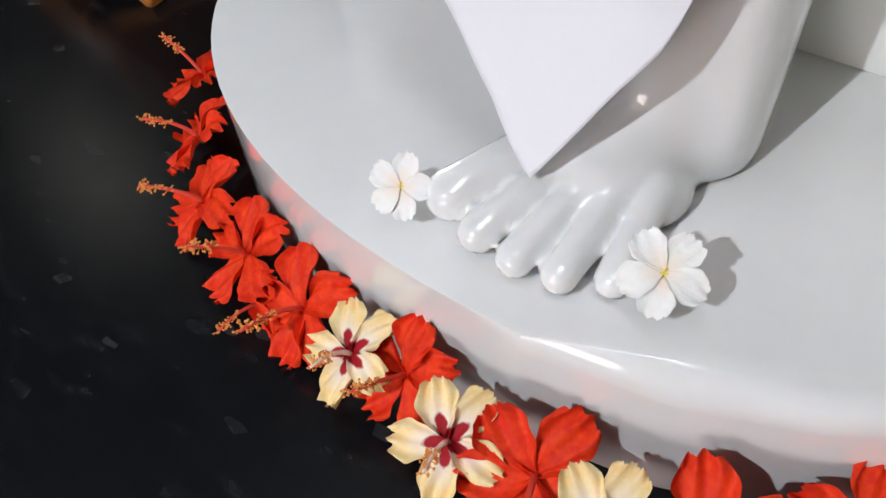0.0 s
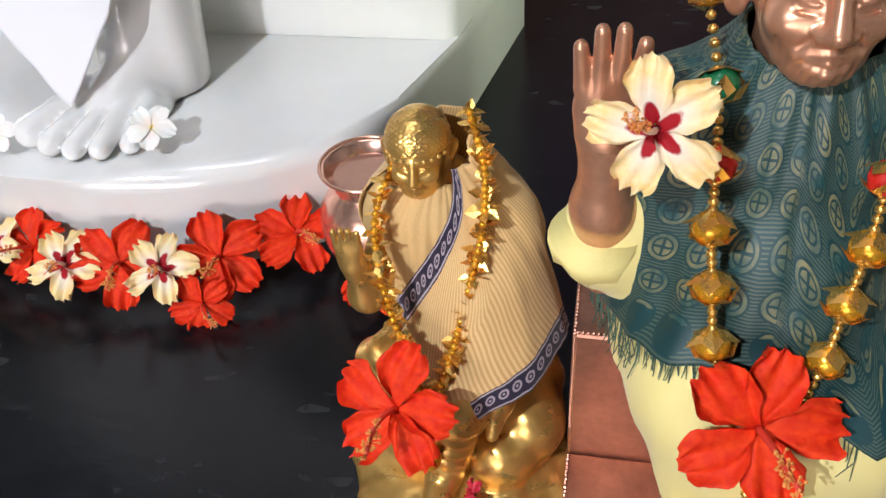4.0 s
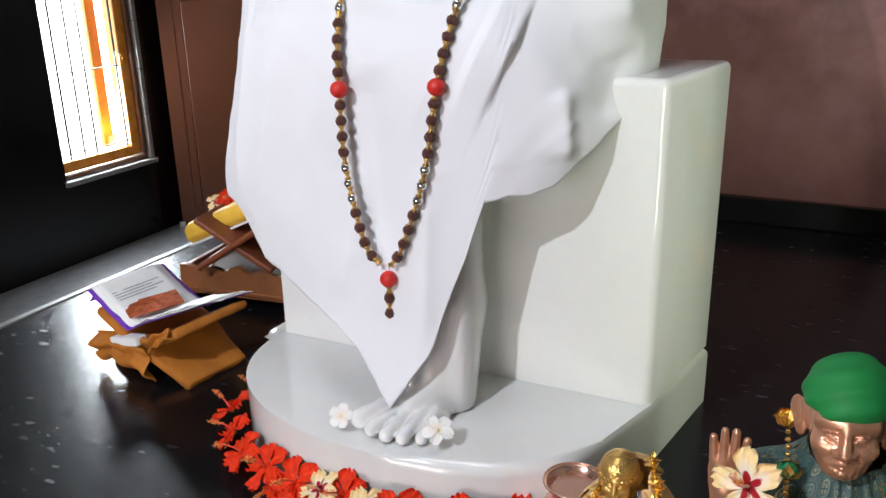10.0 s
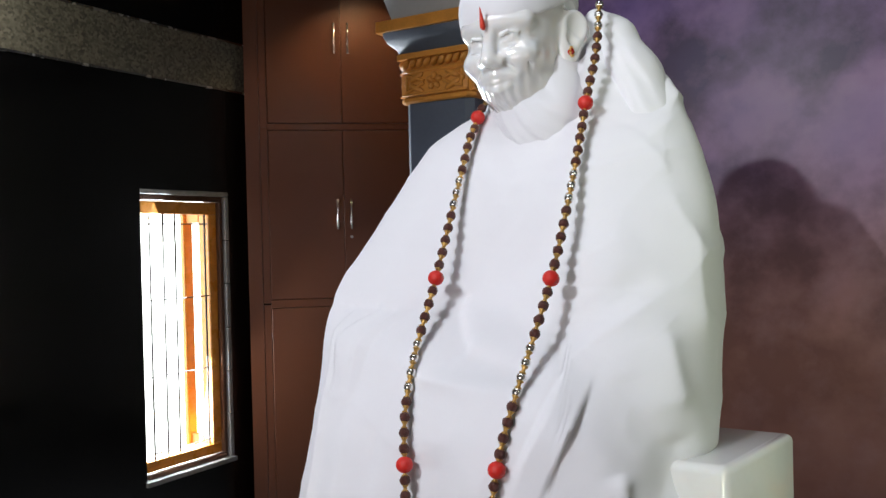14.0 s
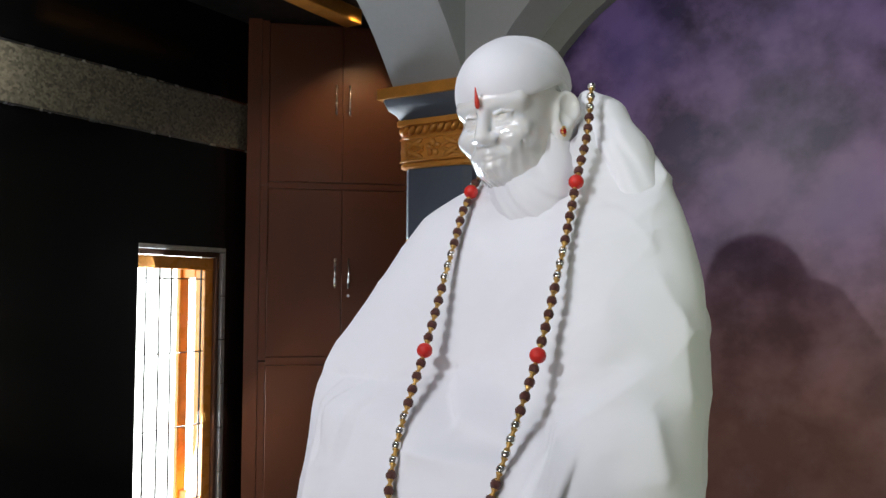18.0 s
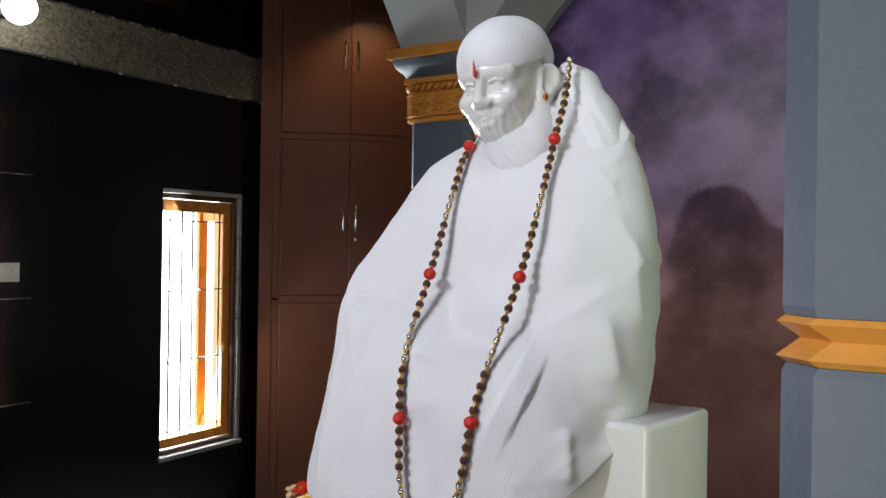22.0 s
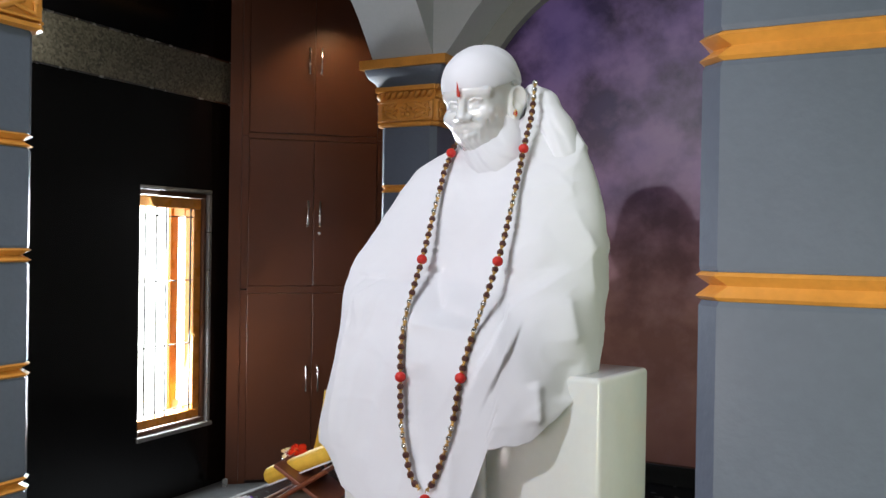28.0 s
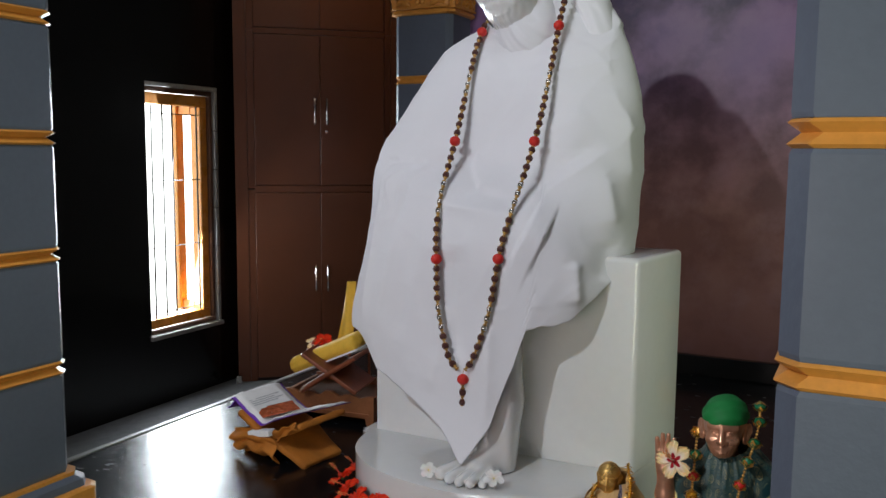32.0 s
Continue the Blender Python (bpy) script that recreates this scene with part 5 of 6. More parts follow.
W1 = flower("frangipani_flower", lay(-0.103, 0.326, 0.172, -70, 28, 0), 0.030, M["petal_white"], None, "white frangipani flower beside the marble toes", 31, 1.0, 0, group="white flowers at the foot")
put_flower(W1, lay(-0.293, 0.300, 0.170, -75, 42, 30, 0.82))
one = put_flower(W1, lay(0.296, -0.074, 0.036, -90, 20, 0, 0.62))
P1 = flower("small_pink_flower", lay(0.193, -0.063, 0.010, -120, 30, 0), 0.017, M["petal_pink"], None, "small deep pink flower on the granite", 41, 0.8, 0, group="small pink flowers")
for i, (x, y, z) in enumerate([(0.217, -0.043, 0.012), (0.250, -0.060, 0.014), (0.270, -0.076, 0.012), (0.294, -0.096, 0.012), (0.331, -0.096, 0.012), (0.318, -0.108, 0.010), (0.335, -0.030, 0.052), (0.205, -0.055, 0.012),
                               (0.488, -0.068, 0.040), (0.505, -0.088, 0.040), (0.526, -0.080, 0.042), (0.540, -0.095, 0.040), (0.560, -0.100, 0.040), (0.500, -0.070, 0.052), (0.545, -0.082, 0.050), (0.518, -0.098, 0.044), (0.492, -0.092, 0.038)]):
    put_flower(P1, lay(x, y, z, -90 + i * 47, 25 + i * 13 % 40, i * 31, 0.9 + (i % 3) * 0.12))

# ---- copper water pot ----


def pot():
    p = empty("copper_pot", pose(0.158, 0.318, 0.0) @ Matrix.Diagonal((0.86, 0.86, 0.98, 1)), "polished copper water pot with wide rim on the granite", "pot")
    prof = [(0.034, 0.001), (0.046, 0.003), (0.064, 0.022), (0.0735, 0.050), (0.0745, 0.070), (0.070, 0.090), (0.058, 0.108), (0.0475, 0.118), (0.046, 0.124), (0.050, 0.134), (0.059, 0.1445), (0.0625, 0.147), (0.061, 0.1485), (0.056, 0.144), (0.046, 0.134), (0.0435, 0.124), (0.0445, 0.118), (0.055, 0.106), (0.066, 0.07), (0.045, 0.02), (0.01, 0.012)]
    part("body", lathe(prof, 48), M["copper"], p, smooth=True)
    part("rim", tube([(0.0622 * math.cos(a), 0.0622 * math.sin(a), 0.1475) for a in [k * math.pi / 24 for k in range(48)]], 0.0024, 6, True), M["copper"], p, smooth=True)
    part("water", lathe([(0.0465, 0.1335), (0.0005, 0.1336)], 32), paint("still_water", (0.45, 0.24, 0.18), 0.05, metal=0.4).m, p)


pot()

# ---- copper idol with yellow dress, teal shawl and green cap ----
BH = pose(0.535, 0.050, 0.500, -5, 0, 3) @ Matrix.Scale(0.335, 4)
BHI = np.array(BH.inverted())


def copper_field(p):
    f = face(local(p, BHI)) * 0.34
    body = union([capsule(p, (0.54, 0.085, 0.20), (0.54, 0.075, 0.395), 0.07, 0.045), capsule(p, (0.535, 0.07, 0.38), (0.535, 0.06, 0.46), 0.03, 0.028)], 0.02)
    arm = union([capsule(p, (0.432, 0.045, 0.270), (0.426, 0.018, 0.345), 0.024, 0.020), capsule(p, (0.426, 0.018, 0.345), (0.426, 0.008, 0.405), 0.020, 0.0155), ellipsoid(p, (0.426, 0.006, 0.428), (0.0225, 0.010, 0.030))], 0.012)
    for i, (x, top) in enumerate(((0.4095, 0.470), (0.4195, 0.480), (0.4300, 0.481), (0.4405, 0.473))):
        arm = union([arm, capsule(p, (x, 0.005, 0.443), (x + (i - 1.5) * 0.0015, 0.003, top), 0.0057, 0.0045)], 0.0025)
    arm = union([arm, capsule(p, (0.446, 0.0, 0.415), (0.456, -0.006, 0.443), 0.007, 0.005)], 0.005)
    legs = union([capsule(p, (0.555, -0.02, 0.20), (0.56, -0.03, 0.07), 0.03, 0.022), ellipsoid(p, (0.562, -0.055, 0.043), (0.017, 0.032, 0.012))], 0.01)
    return np.minimum(np.minimum(union([f, body], 0.01), arm), legs)


def idol_mesh(name, field, body, fine, material, label):
    ob = part_mesh(name, sculpt_fine(name, field, body, fine, material), None)
    return tagged(ob, label, "statue")


idol_mesh("copper_idol", copper_field, ((0.385, -0.10, 0.026), (0.66, 0.17, 0.50), 0.0030), [((0.385, -0.025, 0.405), (0.468, 0.06, 0.492), 0.0016), ((0.469, -0.022, 0.425), (0.602, 0.125, 0.562), 0.00105)], M["brass"], "small seated copper idol with raised palm, dressed in cloth")


def uv_cloth(name):
    n = Nodes(name)
    uv = n.t.nodes.new("ShaderNodeUVMap")
    uv.uv_map = "cloth"
    s = n.t.nodes.new("ShaderNodeSeparateXYZ")
    n.link(uv.outputs[0], s.inputs[0])
    return n, uv.outputs[0], s.outputs["X"], s.outputs["Y"]


def calc(n, op, a, b=None, c=None):
    m = n.t.nodes.new("ShaderNodeMath")
    m.operation = op
    for s, v in zip(m.inputs, (a, b, c)):
        if v is None:
            continue
        if isinstance(v, (int, float)):
            s.default_value = v
        else:
            n.link(v, s)
    return m.outputs[0]


def band(n, v, lo, hi):
    return calc(n, "MULTIPLY", calc(n, "GREATER_THAN", v, lo), calc(n, "LESS_THAN", v, hi))


def yellow_dress_material():
    n, uv, u, v = uv_cloth("yellow_silk_with_border")
    col = n.mix(n.noise(30), (0.78, 0.66, 0.22), (0.86, 0.76, 0.34))
    ground = n.mix(band(n, v, 0.014, 0.050), col, (0.70, 0.36, 0.12))
    # rosettes along the border, fine stripes, a row of teeth above
    cell = calc(n, "SUBTRACT", calc(n, "FRACT", calc(n, "MULTIPLY", u, 78.0)), 0.5)
    dv = calc(n, "MULTIPLY", calc(n, "SUBTRACT", v, 0.031), 78.0)
    rad = calc(n, "SQRT", calc(n, "ADD", calc(n, "MULTIPLY", cell, cell), calc(n, "MULTIPLY", dv, dv)))
    ros = calc(n, "MULTIPLY", band(n, rad, 0.16, 0.40), 1.0)
    g = n.mix(ros, ground, (0.22, 0.04, 0.02))
    line = calc(n, "ADD", calc(n, "ADD", band(n, v, 0.0195, 0.0215), band(n, v, 0.040, 0.042)), band(n, v, 0.014, 0.0155))
    g = n.mix(line, g, (0.25, 0.05, 0.02))
    tri = calc(n, "ABSOLUTE", calc(n, "SUBTRACT", calc(n, "FRACT", calc(n, "MULTIPLY", u, 125.0)), 0.5))
    tooth = calc(n, "MULTIPLY", band(n, v, 0.044, 0.058), calc(n, "LESS_THAN", tri, calc(n, "MULTIPLY", calc(n, "SUBTRACT", 0.058, v), 32.0)))
    g = n.mix(tooth, g, (0.26, 0.03, 0.015))
    return n.set(Base_Color=g, Roughness=0.6, Sheen_Weight=0.3).bump(n.noise(700), 0.2, 0.0006).m


def teal_shawl_material():
    n, uv, u, v = uv_cloth("teal_brocade")
    base = n.mix(n.noise(25), (0.002, 0.030, 0.038), (0.005, 0.056, 0.060))
    k = 36.0
    cu = calc(n, "SUBTRACT", calc(n, "FRACT", calc(n, "MULTIPLY", u, k)), 0.5)
    cv = calc(n, "SUBTRACT", calc(n, "FRACT", calc(n, "MULTIPLY", v, k)), 0.5)
    rad = calc(n, "SQRT", calc(n, "ADD", calc(n, "MULTIPLY", cu, cu), calc(n, "MULTIPLY", cv, cv)))
    cross = calc(n, "MINIMUM", calc(n, "ABSOLUTE", cu), calc(n, "ABSOLUTE", cv))
    ring = calc(n, "ADD", band(n, rad, 0.27, 0.36), calc(n, "MULTIPLY", calc(n, "LESS_THAN", rad, 0.22), calc(n, "GREATER_THAN", cross, 0.035)))
    gold = n.mix(n.ramp(n.noise(60), [(0.35, (0, 0, 0)), (0.7, (1, 1, 1))]), (0.02, 0.085, 0.085), (0.34, 0.29, 0.12))
    fac = calc(n, "MULTIPLY", ring, calc(n, "GREATER_THAN", v, 0.02))
    col = n.mix(calc(n, "MULTIPLY", fac, 0.75), base, gold)
    weave = calc(n, "MULTIPLY", calc(n, "MULTIPLY", band(n, rad, 0.42, 0.9), calc(n, "GREATER_THAN", calc(n, "FRACT", calc(n, "MULTIPLY", v, 420.0)), 0.55)), 0.4)
    col = n.mix(weave, col, (0.16, 0.19, 0.12))
    return n.set(Base_Color=col, Roughness=0.5, Sheen_Weight=0.04).bump(n.noise(500), 0.35, 0.001).m


def cream_shawl_material():
    n, uv, u, v = uv_cloth("cream_wool_with_navy_border")
    diag = calc(n, "FRACT", calc(n, "ADD", calc(n, "MULTIPLY", u, 240.0), calc(n, "MULTIPLY", v, 190.0)))
    col = n.mix(calc(n, "GREATER_THAN", diag, 0.5), (0.58, 0.35, 0.13), (0.74, 0.50, 0.23))
    edge = calc(n, "MINIMUM", u, v)
    b = calc(n, "LESS_THAN", edge, 0.022)
    along = calc(n, "MAXIMUM", u, v)
    cell = calc(n, "SUBTRACT", calc(n, "FRACT", calc(n, "MULTIPLY", along, 95.0)), 0.5)
    dv = calc(n, "MULTIPLY", calc(n, "SUBTRACT", edge, 0.011), 85.0)
    rad = calc(n, "SQRT", calc(n, "ADD", calc(n, "MULTIPLY", cell, cell), calc(n, "MULTIPLY", dv, dv)))
    pais = calc(n, "ADD", band(n, rad, 0.22, 0.38), calc(n, "LESS_THAN", rad, 0.10))
    navy = n.mix(pais, (0.010, 0.005, 0.026), (0.36, 0.30, 0.34))
    rim = calc(n, "ADD", band(n, edge, 0.001, 0.0025), band(n, edge, 0.0185, 0.0205))
    navy = n.mix(rim, navy, (0.42, 0.36, 0.40))
    return n.set(Base_Color=n.mix(b, col, navy), Roughness=0.75, Sheen_Weight=0.2).bump(diag, 0.3, 0.0012).m


DRESS = [((0.54, 0.09, 0.20), (0.54, 0.075, 0.375), 0.085, 0.060), ((0.478, 0.068, 0.370), (0.585, 0.075, 0.372), 0.040, 0.040), ((0.600, 0.072, 0.355), (0.622, 0.035, 0.24), 0.038, 0.040),
         ((0.465, 0.062, 0.36), (0.436, 0.040, 0.300), 0.040, 0.034), ((0.495, 0.055, 0.225), (0.505, -0.015, 0.225), 0.062, 0.048), ((0.585, 0.055, 0.225), (0.60, -0.015, 0.215), 0.062, 0.050),
         ((0.515, -0.018, 0.21), (0.535, -0.035, 0.06), 0.046, 0.042), ((0.60, -0.018, 0.20), (0.605, -0.030, 0.06), 0.048, 0.044), ((0.625, 0.05, 0.30), (0.640, 0.03, 0.12), 0.030, 0.026), ((0.54, 0.03, 0.3), (0.55, -0.02, 0.2), 0.06, 0.05)]


M["creamwool"] = paint("cream_wool", (0.66, 0.43, 0.18), 0.75, 0.12, 40, 500, 0.2).m


def wrap_field(p):
    return union([capsule(p, *c) for k, c in enumerate(DRESS) if k != 3] + [capsule(p, (0.538, 0.066, 0.395), (0.536, 0.060, 0.462), 0.050, 0.020), capsule(p, (0.575, 0.078, 0.425), (0.602, 0.070, 0.385), 0.028, 0.036), capsule(p, (0.475, 0.064, 0.37), (0.458, 0.046, 0.300), 0.038, 0.028)], 0.025)


def dress_field(p):
    return union([capsule(p, *c) for c in DRESS], 0.03)


def small_folds(amp, k, seed):
    def shape(P, th, z, low):
        z = np.broadcast_to(z, th.shape)
        a = np.array([noise.noise((t * k + zz * 3, zz * 7, seed)) for t, zz in zip(th, z)])
        b = np.array([noise.noise((t * k * 2.7, zz * 16, seed + 5)) for t, zz in zip(th, z)])
        return amp * (1 - 2 * np.abs(a)) + amp * 0.4 * b
    return shape


d_ob, _ = drape("dress", dress_field, 0.545, 0.06, 180, 90, lambda x, y, th: np.where(np.cos(th) > -0.2, np.interp(x, [0.40, 0.43, 0.475, 0.495, 0.51, 0.64, 0.66, 0.69], [0.262, 0.255, 0.150, 0.095, 0.080, 0.088, 0.118, 0.15]), 0.20),
                lambda th: 0.405 + 0 * th, yellow_dress_material(), level=0.076, off=0.004, far=0.25, shape=small_folds(0.004, 4.0, 2.0), probe=0.21, thick=0.0015)
tagged(d_ob, "pale yellow silk dress with brown patterned border", "dress")
# sleeve round the raised arm
sl = bmesh.new()
merge(sl, tube([(0.470, 0.070, 0.350), (0.446, 0.048, 0.305), (0.428, 0.032, 0.272), (0.423, 0.022, 0.300), (0.421, 0.017, 0.322)], [0.040, 0.038, 0.030, 0.028, 0.031], 22))
for v in sl.verts:
    v.co += Vector((0.6, 0.6, 0.5)) * 0.010 * noise.noise(v.co * 55)
sl_ob = part("sleeve", sl, paint("yellow_silk", (0.82, 0.71, 0.28), 0.6, 0.08, 30, 600, 0.2).m, d_ob, smooth=True)

s_ob, SV = drape("shawl", wrap_field, 0.540, 0.062, 170, 70, lambda x, y, th: np.where(np.cos(th) > -0.35, np.interp(x, [0.40, 0.43, 0.47, 0.505, 0.535, 0.565, 0.585, 0.61, 0.645, 0.68], [0.250, 0.252, 0.258, 0.276, 0.280, 0.255, 0.232, 0.285, 0.372, 0.40]), 0.31),
                 lambda th: 0.462 - 0.016 * np.cos(th), teal_shawl_material(), off=0.011, far=0.25, shape=small_folds(0.0038, 3.0, 8.0), probe=0.30, thick=0.0015)
tagged(s_ob, "teal brocade shawl with woven medallions and fringed hem", "shawl")
fr = bmesh.new()
rnd = random.Random(5)
for i in range(SV.shape[1]):
    x, y, z = SV[0, i]
    if y < 0.05 and x < 0.60:
        for k in range(3):
            q = Vector((x + rnd.uniform(-0.002, 0.002), y + rnd.uniform(-0.002, 0.001), z + 0.002))
            L = rnd.uniform(0.022, 0.036)
            mid = q + Vector((rnd.uniform(-0.003, 0.003), -0.003, -L * 0.5))
            merge(fr, tube([q, mid, q + Vector((rnd.uniform(-0.007, 0.007), -0.002 + rnd.uniform(-0.003, 0.003), -L))], 0.00045, 3))
part("fringe", fr, paint("teal_gold_thread", (0.07, 0.12, 0.09), 0.5, 0.4, 400, 900).m, s_ob, "dull teal and gold fringe")


def green_cap():
    def f(p):
        q = local(p, BHI)
        s = union([ellipsoid(q, (0, 0.02, 0.062), (0.138, 0.166, 0.132)), ellipsoid(q, (0.02, 0.06, 0.08), (0.11, 0.11, 0.11))], 0.04)
        wr = 0.003 * np.sin((q[..., 2] * 0.8 + q[..., 1] * 0.5 - q[..., 0] * 0.3) * 95)
        return np.maximum(s + wr, 0.036 + 0.12 * (q[..., 1] + 0.12) - q[..., 2]) * 0.34
    ob = part_mesh("head_cloth", sculpt("head_cloth", f, (0.47, -0.02, 0.495), (0.60, 0.13, 0.575), 0.0026, paint("green_cotton", (0.004, 0.20, 0.040), 0.7, 0.1, 40, 500, 0.25).m), None)
    tagged(ob, "bright green head scarf on the copper idol", "cloth")


green_cap()
M["seatcopper"] = paint("hammered_copper_sheet", (0.58, 0.30, 0.21), 0.38, 0.25, 18, 120, 0.2, metal=0.9).m


def copper_seat():
    c = empty("copper_throne", pose(0.41, -0.10, 0.0), "square throne clad in hammered copper with stitched edges", "throne")
    part("block", box((0.0, 0.142, 0.001), (0.285, 0.36, 0.192), 0.004), M["seatcopper"], c)
    part("step", box((0.0, -0.012, 0.001), (0.245, 0.1415, 0.030), 0.004), M["seatcopper"], c)
    for a, b in (((0.002, -0.010, 0.030), (0.243, -0.010, 0.030)), ((0.002, -0.010, 0.030), (0.002, 0.14, 0.030)), ((0.002, -0.010, 0.004), (0.002, -0.010, 0.030)), ((0.243, -0.010, 0.004), (0.243, -0.010, 0.03)), ((0.002, 0.144, 0.192), (0.283, 0.144, 0.192)),
                 ((0.002, 0.144, 0.064), (0.002, 0.144, 0.192)), ((0.283, 0.144, 0.064), (0.283, 0.144, 0.192)), ((0.002, 0.144, 0.192), (0.002, 0.36, 0.192)), ((0.283, 0.144, 0.192), (0.283, 0.36, 0.192))):
        bm = bmesh.new()
        a, b = Vector(a), Vector(b)
        n = max(3, int((b - a).length / 0.0042))
        for i in range(n):
            bmesh.ops.create_icosphere(bm, subdivisions=1, radius=0.0021, matrix=Matrix.Translation(a.lerp(b, (i + 0.5) / n)))
        part("stitching", bm, M["seatcopper"], c)


copper_seat()


def leaf_mesh(size, material):
    bm = bmesh.new()
    v = [bm.verts.new(p) for p in ((0, 0, 0), (size * 0.5, -size * 0.36, size * 0.08), (size, 0, -0.02 * size), (size * 0.5, size * 0.36, size * 0.08))]
    bm.faces.new(v[:3]), bm.faces.new((v[0], v[2], v[3]))
    return to_mesh("foil_leaf", bm, material, False)


M["foil"] = paint("gold_foil", (0.85, 0.52, 0.14), 0.28, 0.15, 60, 200, 0.1, metal=0.85).m
M["goldthread"] = paint("gold_silk_bead", (0.80, 0.40, 0.03), 0.26, 0.15, 90, 400, 0.15, metal=0.6).m
M["greensilk"] = paint("green_silk_bead", (0.01, 0.16, 0.06), 0.3, 0.2, 120).m
LEAF = leaf_mesh(0.0165, M["foil"])


def idol_garland():
    g = empty("foil_garland", pose(0.54, 0.0, 0.35), "garland of gold, red and green silk beads with foil leaves", "garland")
    inv = g.matrix_world.inverted()
    big = {k: to_mesh("silk_bead", ball(0.0117, 0.95, 2), m) for k, m in (("gold", M["goldthread"]), ("red", M["redsilk"]), ("green", M["greensilk"]))}
    small = to_mesh("gold_bead", ball(0.0036, 1.0, 1), M["foil"])
    lines = [[(0.478, 0.070, 0.475), (0.486, 0.010, 0.445), (0.488, -0.018, 0.410), (0.489, -0.034, 0.376), (0.494, -0.046, 0.340), (0.499, -0.058, 0.303), (0.512, -0.072, 0.262), (0.530, -0.080, 0.215), (0.541, -0.084, 0.158)],
             [(0.600, 0.085, 0.545), (0.602, 0.075, 0.515), (0.598, 0.035, 0.480), (0.590, 0.004, 0.450), (0.580, -0.020, 0.408), (0.577, -0.034, 0.369), (0.572, -0.044, 0.333), (0.567, -0.056, 0.296), (0.556, -0.070, 0.255), (0.543, -0.080, 0.21)]]
    kinds = [["gold", "green", "red", "gold", "gold", "gold", "gold", "gold", "gold"], ["green", "green", "green", "green", "red", "gold", "gold", "gold", "gold", "gold"]]
    for pts, ks in zip(lines, kinds):
        for i, p in enumerate(pts):
            nxt = pts[min(i + 1, len(pts) - 1)]
            d = Vector(nxt) - Vector(pts[max(i - 1, 0)])
            o = new("silk_bead", big[ks[i]])
            o.parent, o.matrix_basis = g, inv @ aim(p, d)
            for k in range(5):
                o = new("foil_leaf", LEAF)
                o.parent, o.matrix_basis = g, inv @ aim(p, d) @ pose(0, 0, 0.0115, 0, 0, 72 * k + 20) @ pose(0.002, 0, 0, 0, 36, 0) @ Matrix.Scale(1.1, 4)
                o = new("foil_leaf", LEAF)
                o.parent, o.matrix_basis = g, inv @ aim(p, d) @ pose(0, 0, -0.0120, 0, 0, 72 * k + 50) @ pose(0.002, 0, 0, 0, -34, 0) @ Matrix.Scale(1.1, 4)
            if i + 1 < len(pts):
                for k in range(1, 5):
                    t = 0.28 + 0.44 * (k - 1) / 3
                    o = new("gold_bead", small)
                    o.parent, o.matrix_basis = g, inv @ Matrix.Translation(Vector(p).lerp(Vector(nxt), t))
    for k in range(12):
        o = new("foil_leaf", LEAF)
        o.parent, o.matrix_basis = g, inv @ pose(0.541, -0.086, 0.155 - 0.006 * (k // 4), 0, 0, 90 * k + 15 * (k // 4)) @ pose(0.002, 0, 0, 0, 20 + 20 * (k // 4), 0)


idol_garland()

# ---- golden idol ----
GH = pose(0.284, 0.086, 0.334, -1, 0, 4) @ Matrix.Scale(0.185, 4)
GHI = np.array(GH.inverted())


